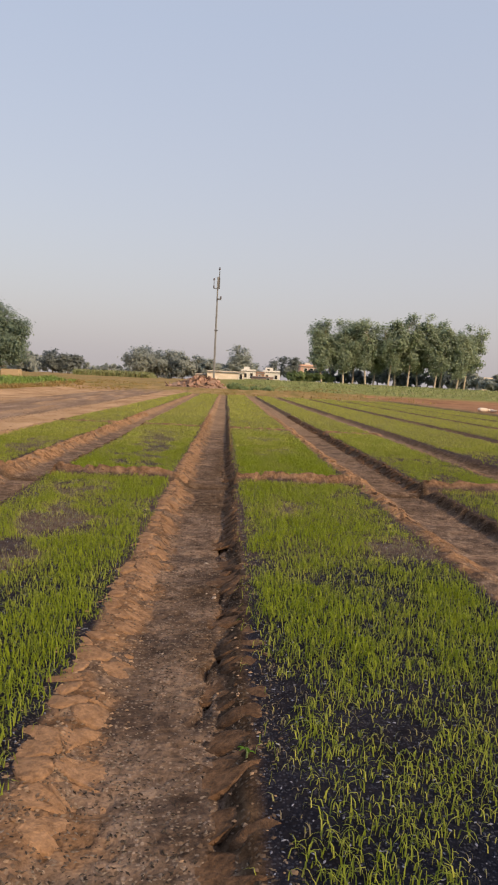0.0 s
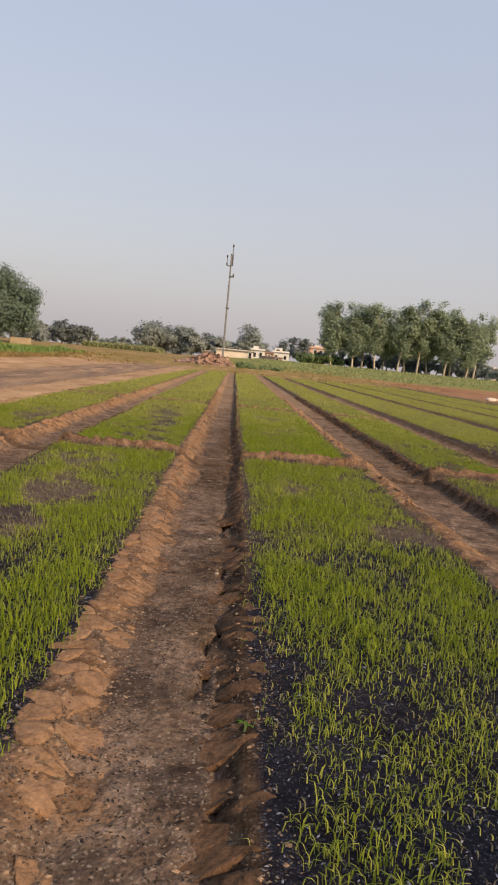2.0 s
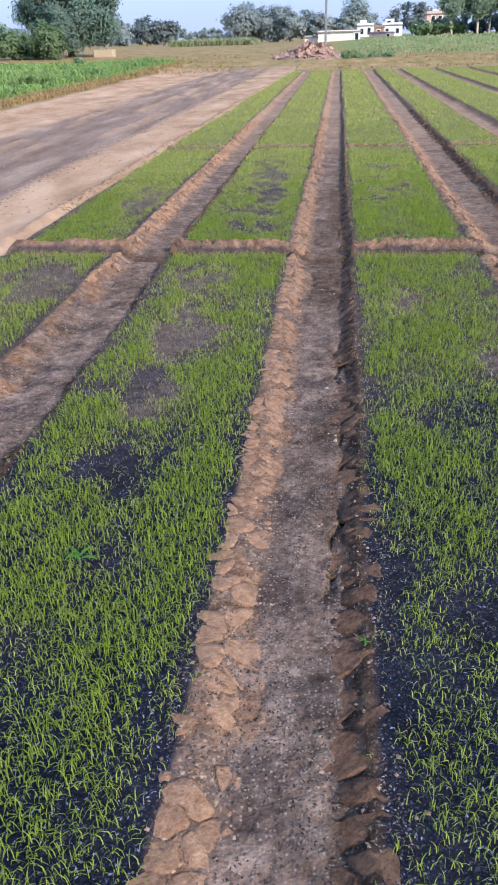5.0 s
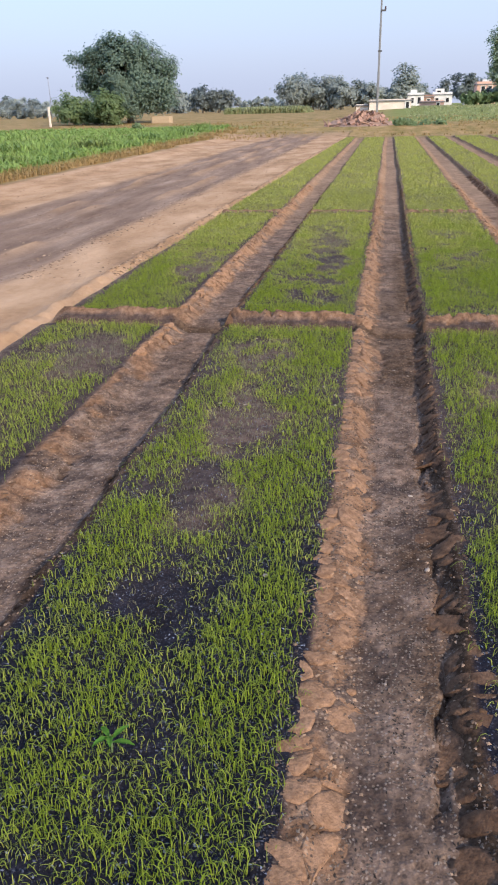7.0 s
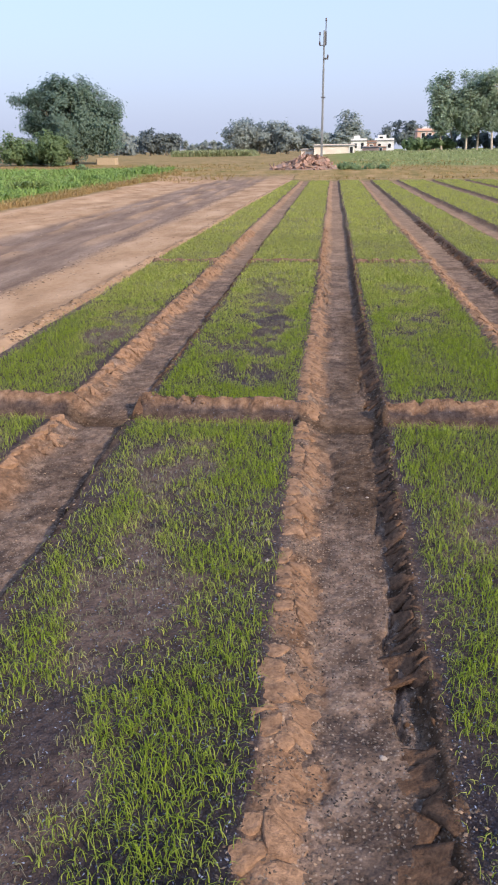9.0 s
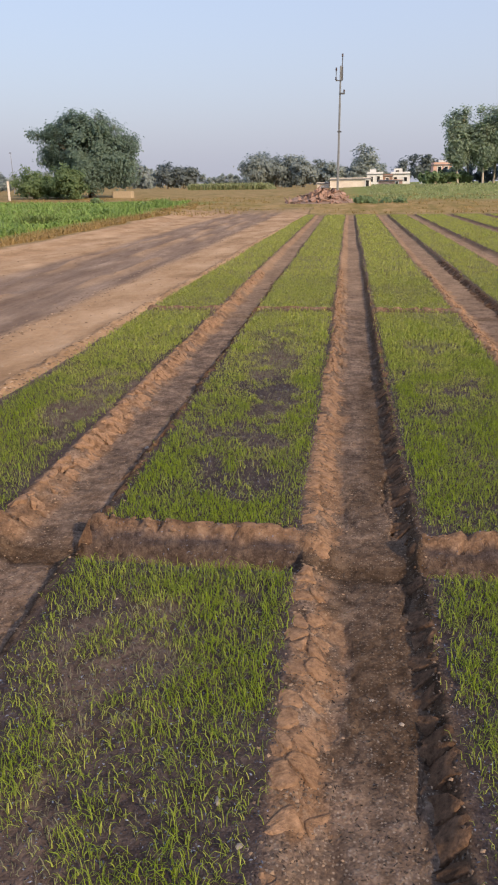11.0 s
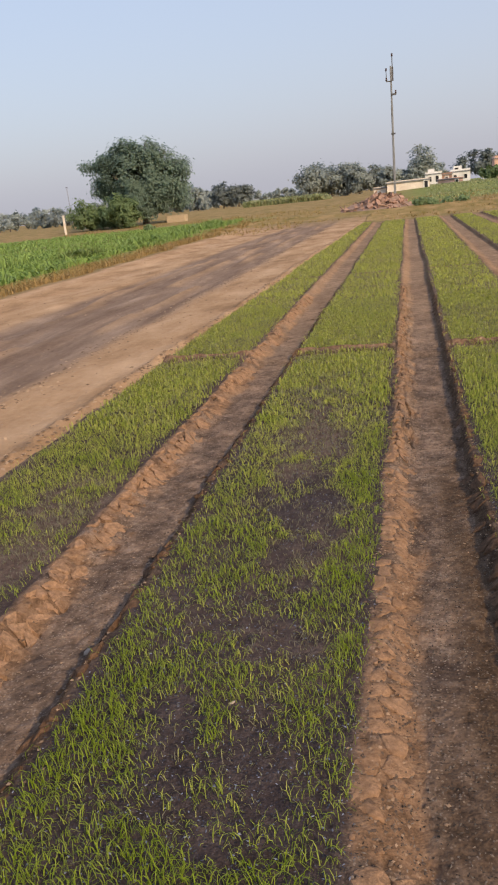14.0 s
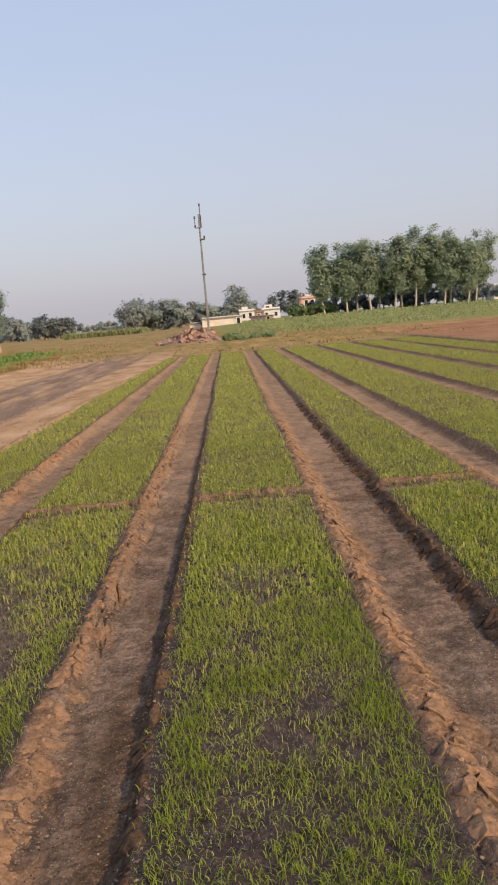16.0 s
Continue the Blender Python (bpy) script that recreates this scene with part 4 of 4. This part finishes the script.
    part("stay_clamp", box(-0.15, 0.22, -0.12, 0.12, 5.6, 5.72), STEEL, t)
    return t


power_pole(-1.2, 71.1)


def debris_pile():
    r = np.random.default_rng(77)
    t = thing("debris_pile", "heap of red earth, brick rubble and broken timber", "debris pile", -2.2, 55, height(-2.2, 55) - 0.05)
    n = 44
    gx, gy = np.meshgrid(np.linspace(-4.2, 3.4, n), np.linspace(-3.5, 4.5, n))
    h = 0.95 * np.exp(-((gx + 0.2) / 1.6) ** 2 - (gy / 1.9) ** 2) + 0.75 * np.exp(-((gx - 1.8) / 1.1) ** 2 - ((gy - 0.6) / 1.5) ** 2) + 0.35 * np.exp(-((gx + 2.4) / 0.9) ** 2 - (gy / 1.2) ** 2)
    h = h * (0.65 + 0.7 * fbm(gx * 1.6, gy * 1.6, 181)) - 0.06
    v = np.stack([gx.ravel(), gy.ravel(), h.ravel()], axis=1)
    i = (np.arange(n - 1)[:, None] * n + np.arange(n - 1)[None, :]).ravel()
    part("mound", (v, np.stack([i, i + 1, i + n + 1, i + n], axis=1)), RUBBLE, t)
    chunk = mesh_of("brick_chunk", *box(-0.13, 0.13, -0.09, 0.09, -0.07, 0.07, 0.02), BRICK)
    beam = mesh_of("timber", *tube([(-0.4, 0, 0), (0.0, 0.04, 0.03), (0.4, 0, 0)], [0.05, 0.045, 0.03], 6), WOOD, True)
    for k in range(150):
        x, y = r.normal(-0.2, 1.5), r.normal(-0.3, 1.2)
        z = float(0.95 * math.exp(-((x + 0.2) / 1.6) ** 2 - (y / 1.9) ** 2) + 0.75 * math.exp(-((x - 1.8) / 1.1) ** 2 - ((y - 0.6) / 1.5) ** 2)) * 0.95
        ob = new("brick_chunk" if k < 95 else "timber", chunk if k < 95 else beam)
        ob.parent = t
        s = r.uniform(0.7, 1.9)
        ob.matrix_basis = pose(x, y, z + 0.03, *(r.uniform(-40, 40, 2)), r.uniform(0, 360)) @ Matrix.Diagonal((s, s, s, 1))
    t.matrix_basis = t.matrix_basis @ Matrix.Diagonal((0.74, 0.8, 0.92, 1))
    return t


debris_pile()


def building(name, label, category, x, y, w, d, h, wall, openings=(), parapet=0.35, extras=()):
    """Walls, a flat roof with a parapet, and framed openings (x, z, width, height, kind) on the near side."""
    t = thing(name, label, category, x, y, height(x, y) - 0.2)
    part("wall", box(-w / 2, w / 2, 0, d, 0, h), wall, t)
    part("roof", box(-w / 2 - 0.15, w / 2 + 0.15, -0.15, d + 0.15, h, h + 0.12), CONCRETE, t)
    part("parapet", join(box(-w / 2, w / 2, 0, 0.15, h + 0.12, h + 0.12 + parapet), box(-w / 2, -w / 2 + 0.15, 0.15, d, h + 0.12, h + 0.12 + parapet), box(w / 2 - 0.15, w / 2, 0.15, d, h + 0.12, h + 0.12 + parapet)), wall, t)
    for ox, oz, ow, oh, kind in openings:
        o = part(kind, box(ox - ow / 2, ox + ow / 2, -0.03, 0.02, oz, oz + oh), DARK_GLASS, t, "dark recessed opening")
        part("surround", join(box(ox - ow / 2 - 0.1, ox - ow / 2, -0.07, 0.0, oz, oz + oh), box(ox + ow / 2, ox + ow / 2 + 0.1, -0.07, 0.0, oz, oz + oh), box(ox - ow / 2 - 0.1, ox + ow / 2 + 0.1, -0.09, 0.0, oz + oh, oz + oh + 0.1)), WHITE, o)
    for shape, mat, nm in extras:
        part(nm, shape, mat, t)
    return t


building("boundary_shed", "long low cream-plastered shed behind the pole", "shed", 0.0, 87, 4.6, 3.0, 1.0, CREAM, ((1.9, 0.25, 0.35, 0.65, "door"),), 0.08)
building("boundary_shed", "small cream outbuilding beside the long shed", "shed", -3.1, 88, 1.4, 2.0, 0.72, CREAM, (), 0.06)
building("house", "flat-roofed whitewashed village house", "house", 4.4, 140, 2.8, 4, 1.9, WHITE, ((-0.6, 0.7, 0.5, 0.8, "window"), (0.6, 0.6, 0.5, 1.0, "door")), 0.3, ((box(-0.9, 0.2, 1, 2.5, 2.0, 2.8), WHITE, "stair_room"),))
building("house", "flat-roofed brick village house", "house", 6.6, 142, 2.0, 4, 1.6, BRICK, ((0.1, 0.6, 0.5, 0.7, "window"),), 0.25)
building("house", "two-level white village house", "house", 9.1, 143, 3.4, 4, 1.9, WHITE, ((-0.9, 0.7, 0.5, 0.7, "window"), (0.9, 0.7, 0.5, 0.7, "window")), 0.3, ((box(-1.2, 0.3, 0.6, 2.6, 2.0, 2.9), WHITE, "stair_room"), (box(-0.9, -0.3, 0.54, 0.6, 2.2, 2.6), DARK_GLASS, "upper_window")))
building("house", "low pink brick house in front of the village", "house", 6.6, 128, 3.8, 2.5, 0.75, PINK, ((1.0, 0.15, 0.4, 0.5, "window"),), 0.1)
building("house", "pink two-storey house with tall dark windows", "house", 15.6, 135, 3.1, 4, 3.2, PINK, ((-0.55, 1.6, 0.55, 1.35, "window"), (0.55, 1.6, 0.55, 1.35, "window"), (0.0, 0.3, 0.6, 0.9, "window")), 0.35, ((box(-0.6, 0.5, 1, 2.2, 3.3, 4.0), WHITE, "water_tank"),))
building("house", "low white annexe of the pink house", "house", 13.0, 135, 1.7, 3, 1.6, WHITE, (), 0.15)
building("house", "pale pink house half hidden behind trees", "house", 59.2, 158, 4.0, 5, 3.0, CREAM, ((-0.6, 1.3, 0.8, 1.0, "window"),), 0.3)
building("farm_shed", "low shed with a pale sheet roof", "shed", 64.0, 124, 5.0, 4, 2.0, TIN, (), 0.1)


def small_things():
    t = thing("marker_post", "white painted concrete marker post in the green crop", "post", -31.3, 66, height(-31.3, 66))
    part("post", box(-0.085, 0.085, -0.08, 0.08, -0.3, 1.65, 0.02), CREAM, t)
    part("cap", box(-0.10, 0.10, -0.095, 0.095, 1.65, 1.71, 0.02), CREAM, t)
    t = thing("field_pole", "thin grey pole rising from the crop", "pole", -42.3, 92, height(-42.3, 92))
    part("shaft", tube([(0, 0, -0.3), (0.05, 0, 2.6), (0.02, 0, 4.9)], [0.05, 0.04, 0.03], 8), CONCRETE, t, "", True)
    part("bracket", box(-0.15, 0.15, -0.04, 0.04, 4.8, 4.88), STEEL, t)
    t = thing("straw_bale", "pale tan block of stacked straw by the tree", "straw stack", -21.6, 70, height(-21.6, 70))
    part("block", box(-0.95, 0.95, -0.5, 0.5, -0.05, 0.62, 0.08), STRAW_BLOCK, t)
    for dx, dy, s, turn in ((0.0, 0.0, 0.50, 12), (0.42, 0.12, 0.36, -70)):
        t = thing("sack", "pale filled sack lying on the brown plot", "sack", 10.3 + dx, 23.2 + dy, height(10.3 + dx, 23.2 + dy), "sacks on the plot", turn)
        r = np.random.default_rng(int(90 + 10 * dx))
        n, m = 12, 10
        v = []
        for i in range(n + 1):
            u = -1 + 2 * i / n
            e = max(0.10, (1 - abs(u) ** 3.2) ** 0.5)
            for k in range(m):
                w = 2 * math.pi * k / m
                bulge = 1 + 0.10 * math.sin(5 * u + 2 * w)
                v.append((0.45 * s * u, 0.24 * s * e * math.cos(w) * bulge, max(-0.01, 0.17 * s + 0.19 * s * e * math.sin(w) * bulge)))
        f = [(i * m + k, i * m + (k + 1) % m, (i + 1) * m + (k + 1) % m, (i + 1) * m + k) for i in range(n) for k in range(m)]
        part("cloth", (np.array(v), np.array(f)), SACK, t, "", True)
        part("tied_end", tube([(0.44 * s, 0, 0.17 * s), (0.52 * s, 0.02, 0.20 * s), (0.60 * s, 0.04, 0.16 * s)], [0.04, 0.03, 0.07], 8), SACK, t, "", True)


small_things()


def weed(x, y, size, seed, label):
    r = np.random.default_rng(seed)
    t = thing("weed", label, "weed", x, y, height(x, y))
    part("stem", tube([(0, 0, -0.01), (0.002, 0, size * 0.5), (0.0, 0.002, size)], [0.003, 0.0025, 0.002], 6), LEAF_BUSH, t)
    for k in range(5):
        a = k * 1.26 + r.uniform(-0.3, 0.3)
        c, s = math.cos(a), math.sin(a)
        l, w, z0 = size * r.uniform(0.7, 1.1), size * 0.28, size * (0.55 + 0.1 * k)
        prof = ((0.05, 0.1, 0.0), (0.4, 1.0, 0.14), (0.75, 0.75, 0.12), (1.0, 0.08, 0.0))
        v = []
        for u, g, up in prof:
            for q in (-1, 0, 1):
                v.append((c * l * u - s * w * g * q * 0.5, s * l * u + c * w * g * q * 0.5, z0 + up * size + (0.06 * size if q else 0)))
        f = [(i * 3 + j, i * 3 + j + 1, i * 3 + j + 4, i * 3 + j + 3) for i in range(3) for j in range(2)]
        part("leaf", (np.array(v), np.array(f)), WEED, t)
    return t


WEED = leaf_material("weed_leaf", (0.09, 0.20, 0.03), (0.14, 0.30, 0.05))
weed(-0.69, -4.18, 0.055, 1, "small broad-leaved green weed among the seedlings")
weed(0.18, -4.45, 0.022, 2, "small green sprout on the furrow bank")
for k, (x, y, s) in enumerate(((0.6, 47, 0.34), (1.3, 48, 0.38), (2.2, 48.5, 0.32), (3.2, 49, 0.28), (-12.8, 44, 0.22), (-19.0, 54, 0.4))):
    tree("bush", "low green shrub on the headland", x, y, height(x, y), [(0, 0, s * 0.5, s * 0.9, s * 0.6, s * 0.45)], 420, 0.12, BARK, LEAF_BUSH,
         trunk=((0, 0, 0.05), (0.02, 0, s * 0.3)), trunk_r=0.03, spread=0.12, seed=300 + k, category="bush", group="headland shrubs")

# ---- clods, crumbs and husks ----


def lump_mesh(name, seed, mat, flat=0.55):
    bm = bmesh.new()
    bmesh.ops.create_icosphere(bm, subdivisions=1, radius=1.0)
    r = random.Random(seed)
    axis = Vector((r.uniform(0.7, 1.3), r.uniform(0.7, 1.2), flat * r.uniform(0.75, 1.1)))
    for v in bm.verts:
        k = 1 + 0.5 * (noise.noise(v.co * 1.4 + Vector((seed * 3.1, 0, 0)))) + 0.20 * r.uniform(-1, 1)
        v.co = Vector((v.co.x * axis.x, v.co.y * axis.y, v.co.z * axis.z)) * k
    me = bpy.data.meshes.new(name)
    for f in bm.faces:
        f.smooth = True
    bm.to_mesh(me)
    bm.free()
    me.materials.append(mat)
    return me


DRY = [lump_mesh("clod", s, CLOD_DRY) for s in range(1, 7)]
WET_SHADED = [lump_mesh("clod", s, CLOD_WET_SHADED) for s in range(11, 16)]
STONE = [lump_mesh("stone", s, ROCK, 0.6) for s in range(21, 24)]


def strew():
    r = random.Random(5)

    spread = []

    def put(name, me, x, y, s, sink=0.8):
        spread.append((name, me, x, y, s, sink))

    for k in range(60):
        y = -5.2 + 9.5 * r.random()
        put("clod", r.choice(DRY), -0.205 + r.gauss(0, 0.042), y, r.choice((0.008, 0.010, 0.013, 0.017)))
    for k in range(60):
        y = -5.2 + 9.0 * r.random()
        put("clod", r.choice(WET_SHADED), 0.165 + r.gauss(0, 0.02), y, r.choice((0.010, 0.013, 0.017)))
    for k in range(60):
        put("clod", r.choice(DRY), r.choice((r.uniform(-2.4, -1.65), r.uniform(-1.1, -0.3), r.uniform(-1.1, -0.3), r.uniform(0.26, 1.08))), -0.07 + r.gauss(0, 0.04), r.choice((0.009, 0.012, 0.018)))
    for fx, me in ((-1.55, DRY), (1.20, DRY), (1.66, WET_SHADED), (-1.20, WET_SHADED)):
        for k in range(38):
            put("clod", r.choice(me), fx + r.gauss(0, 0.04), 0.5 + 8.5 * r.random(), r.choice((0.014, 0.02, 0.03)))
    put("stone", STONE[0], -1.25, 1.07, 0.035)
    for k in range(26):
        put("stone", r.choice(STONE), r.choice((-0.4, -0.75, -0.95, 0.0, 0.05, 0.4, 0.8)) + r.gauss(0, 0.06), -4.8 + 8 * r.random(), r.choice((0.008, 0.011, 0.015)))
    soil = field(np.array([p[2] for p in spread]), np.array([p[3] for p in spread]))[0]
    for (name, me, x, y, s, sink), z in zip(spread, soil):
        ob = new(name, me)
        ob.parent = ground
        ob.matrix_basis = pose(x, y, float(z) + s * (0.5 - sink) * 0.6, r.uniform(-25, 25), r.uniform(-25, 25), r.uniform(0, 360)) @ Matrix.Diagonal((s, s * r.uniform(0.75, 1.1), s * r.uniform(0.6, 0.9), 1))


def scatter(name, label, category, count, spot, size, mat, seed, flat=0.4):
    """Loose bits lying on the soil, each a small tent of three faces on a quad."""
    r = np.random.default_rng(seed)
    x, y = spot(r, count)
    z = field(x, y)[0]
    n = len(x)
    s = size * r.uniform(0.5, 1.5, n)
    a = r.uniform(0, 2 * math.pi, n)
    lx, ly = np.cos(a) * s, np.sin(a) * s
    wx, wy = -np.sin(a) * s * flat, np.cos(a) * s * flat
    tilt = s * r.uniform(-0.25, 0.25, n)
    up = s * r.uniform(0.15, 0.5, n)
    v = np.stack([np.stack([x - lx, y - ly, z - tilt], 1), np.stack([x + wx, y + wy, z + 0.0005], 1), np.stack([x + lx, y + ly, z + tilt], 1),
                  np.stack([x - wx, y - wy, z + 0.0005], 1), np.stack([x, y, z + up], 1)], axis=1).reshape(-1, 3)
    b = np.arange(n)[:, None] * 5
    f = np.concatenate([b + np.array(q) for q in ((0, 1, 4), (1, 2, 4), (2, 3, 4), (3, 0, 4))])
    ob = new(name, mesh_of(name, v, f, mat))
    tagged(ob, label, category, kind="stuff")


def floor_spot(r, n):
    y = -5.3 + 11.5 * r.uniform(0, 1, n) ** 1.5
    x = r.uniform(-0.31, 0.27, n)
    keep = fbm(x * 6, y * 5, 191, 3) + 0.25 * (r.uniform(0, 1, n) - 0.5) > 0.42
    return x[keep], y[keep]


def bed_spot(r, n):
    y = -5.3 + 11.0 * r.uniform(0, 1, n) ** 1.15
    return np.where(r.uniform(0, 1, n) < 0.5, r.uniform(-1.16, -0.26, n), r.uniform(0.20, 1.13, n)), y


def bank_spot(r, n):
    c = r.choice(np.array([-0.20, -0.18, 0.16, -1.52, 1.22, 1.62, -1.22]), n)
    return c + r.normal(0, 0.05, n), -5.3 + 14 * r.uniform(0, 1, n)


def side_spot(r, n):
    y = 1.5 + 30 * r.uniform(0, 1, n) ** 1.3
    x = r.uniform(-8.0, -2.55, n)
    lines = np.where(r.uniform(0, 1, n) < 0.35, -2.62 - np.abs(r.normal(0, 0.08, n)) + 0.014 * y, np.where(r.uniform(0, 1, n) < 0.4, -3.72 + r.normal(0, 0.12, n), x))
    return lines, y


scatter("soil_crumbs", "scattered clods on the sandy strip", "soil", 5000, side_spot, 0.018, CLOD_SAND, 64, 0.8)
scatter("husk_litter", "pale and dark husks scattered on the furrow floor", "litter", 36000, floor_spot, 0.0046, CHAFF, 61)
scatter("husk_litter", "pale rice husks among the dark ash of the beds", "litter", 42000, bed_spot, 0.0044, HUSK, 62)
scatter("soil_crumbs", "loose brown soil crumbs along the furrow banks", "soil", 20000, bank_spot, 0.006, CRUMB, 63, 0.8)
strew()


def clip_cell(poly, p, q):
    """Keep the side of a polygon that lies nearer to p than to q."""
    mx, my, nx, ny = (p[0] + q[0]) / 2, (p[1] + q[1]) / 2, q[0] - p[0], q[1] - p[1]
    out = []
    for i, a in enumerate(poly):
        b = poly[(i + 1) % len(poly)]
        da, db = (a[0] - mx) * nx + (a[1] - my) * ny, (b[0] - mx) * nx + (b[1] - my) * ny
        if da <= 0:
            out.append(a)
        if da * db < 0:
            t = da / (da - db)
            out.append((a[0] + (b[0] - a[0]) * t, a[1] + (b[1] - a[1]) * t))
    return out


def plates(name, mat, start, end, across, wide, size, lanes, seed, lift, gap=0.006, along_x=False, miss=0.1, joined="", ditch=(-0.40, -0.22)):
    """Cracked clay plates along a bank: a strip split into irregular cells, each a thin slab with a rounded rim."""
    r = random.Random(seed)
    rows = int((end - start) / size)
    pts = {}
    for i in range(-1, rows + 1):
        for k in range(lanes):
            pts[i, k] = (across + wide * ((k + 0.5) / lanes - 0.5) + wide / lanes * r.uniform(-0.42, 0.42), start + i * size + size * r.uniform(-0.48, 0.48) + (size / 2 if k % 2 else 0))
    slabs = []
    for (i, k), p in pts.items():
        if r.random() < miss or ditch[0] < p[1] < ditch[1]:
            continue
        a = wide / lanes * r.uniform(0.62, 0.95)
        poly = [(p[0] - a, p[1] - size), (p[0] + a, p[1] - size), (p[0] + a, p[1] + size), (p[0] - a, p[1] + size)]
        for (i2, k2), q in pts.items():
            if (i2, k2) != (i, k) and abs(i2 - i) <= 2 and poly:
                poly = clip_cell(poly, p, q)
        if len(poly) < 3:
            continue
        ring = []
        for n, c in enumerate(poly):
            d = poly[(n + 1) % len(poly)]
            e = math.dist(c, d)
            for w in ((0.22, 0.78) if e > 0.016 else (0.5,)):
                ring.append((c[0] + (d[0] - c[0]) * w + r.uniform(-1, 1) * 0.09 * e, c[1] + (d[1] - c[1]) * w + r.uniform(-1, 1) * 0.09 * e))
        cx, cy = sum(c[0] for c in ring) / len(ring), sum(c[1] for c in ring) / len(ring)
        ring = [(c[0] + (cx - c[0]) * min(0.45, gap / max(0.008, math.dist(c, (cx, cy)))), c[1] + (cy - c[1]) * min(0.45, gap / max(0.008, math.dist(c, (cx, cy))))) for c in ring]
        slabs.append((cx, cy, ring, lift * r.uniform(0.45, 1.25), r.uniform(-0.03, 0.03), r.uniform(-0.03, 0.03)))
    flat, spans = [], []
    for cx, cy, ring, up, tx, ty in slabs:
        spans.append((len(flat), len(ring)))
        flat += ring + [(cx + (c[0] - cx) * 0.84, cy + (c[1] - cy) * 0.84) for c in ring] + [(cx, cy)]
    xy = np.array(flat)
    soil_all = (field(xy[:, 1], xy[:, 0]) if along_x else field(xy[:, 0], xy[:, 1]))[0]
    whole = []
    for (cx, cy, ring, up, tx, ty), (at, n) in zip(slabs, spans):
        soil = soil_all[at:at + 2 * n + 1]
        dx, dy = xy[at:at + 2 * n + 1, 0] - cx, xy[at:at + 2 * n + 1, 1] - cy
        top = 0.85 * soil + 0.15 * soil[-1] + up + dx * tx + dy * ty
        top[:n] -= 0.001 + 0.004 * np.array([r.random() ** 2 for _ in range(n)])
        top[n:] += 0.0025 * np.array([r.uniform(-1, 1) for _ in range(n + 1)])
        rim = np.clip((np.abs(xy[at:at + 2 * n + 1, 0] - across) / wide - 0.30) / 0.14, 0, 1)
        top = top * (1 - rim) + (soil - 0.003) * rim
        base = np.stack([dx[:n], dy[:n], soil[:n] - 0.012 - soil[-1]], axis=1)
        v = np.concatenate([base, np.stack([dx, dy, top - soil[-1]], axis=1)])
        f = []
        for a in range(n):
            b = (a + 1) % n
            f += [(a, b, n + b), (a, n + b, n + a), (n + a, n + b, 2 * n + b), (n + a, 2 * n + b, 2 * n + a), (2 * n + a, 2 * n + b, 3 * n)]
        f = np.array(f)
        if along_x:
            v = v[:, [1, 0, 2]]
            f = f[:, ::-1]
        spot = np.array((cy if along_x else cx, cx if along_x else cy, soil[-1]))
        if joined:
            whole.append((v + spot, f))
            continue
        ob = new(name, mesh_of(name, v, f, mat, True))
        ob.parent = ground
        ob.matrix_basis = pose(*spot)
    if joined:
        ob = new(name, mesh_of(name, *join(*whole), mat))
        tagged(ob, joined, "soil", kind="stuff")


plates("clay_plate", CLOD_DRY, -5.4, -2.4, -0.205, 0.17, 0.074, 2, 301, 0.006, 0.0024, False, 0.14)
plates("clay_plate", CLOD_DRY, -2.4, 3.0, -0.210, 0.14, 0.072, 2, 302, 0.008, 0.0040, False, 0.28)
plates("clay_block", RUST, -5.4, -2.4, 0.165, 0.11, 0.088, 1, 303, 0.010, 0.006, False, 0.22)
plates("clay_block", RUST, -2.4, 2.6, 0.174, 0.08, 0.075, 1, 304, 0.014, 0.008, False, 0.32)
DRY_LUMPS, DAMP_SHADE_LUMPS = "cracked dry clay lumps on the furrow bank", "damp clay lumps under the bed edge, shade included in their dark colour"
plates("clay_lumps", CLOD_DRY, 3.0, 10.0, -0.212, 0.09, 0.085, 2, 320, 0.012, 0.005, False, 0.35, DRY_LUMPS)
plates("clay_lumps", RUST, 2.6, 9.0, 0.187, 0.06, 0.09, 1, 321, 0.012, 0.006, False, 0.4, DAMP_SHADE_LUMPS)
plates("clay_lumps", CLOD_DRY, -1.0, 10.0, -1.565, 0.14, 0.09, 2, 322, 0.014, 0.006, False, 0.35, DRY_LUMPS)
plates("clay_lumps", CLOD_DRY, -1.6, 10.0, 1.19, 0.14, 0.09, 2, 323, 0.014, 0.006, False, 0.35, DRY_LUMPS)
plates("clay_lumps", RUST, 0.0, 12.0, 1.645, 0.13, 0.10, 2, 324, 0.014, 0.007, False, 0.40, DAMP_SHADE_LUMPS)
plates("clay_lumps", RUST, 0.0, 10.0, -1.19, 0.07, 0.10, 1, 325, 0.016, 0.008, False, 0.4, DAMP_SHADE_LUMPS)
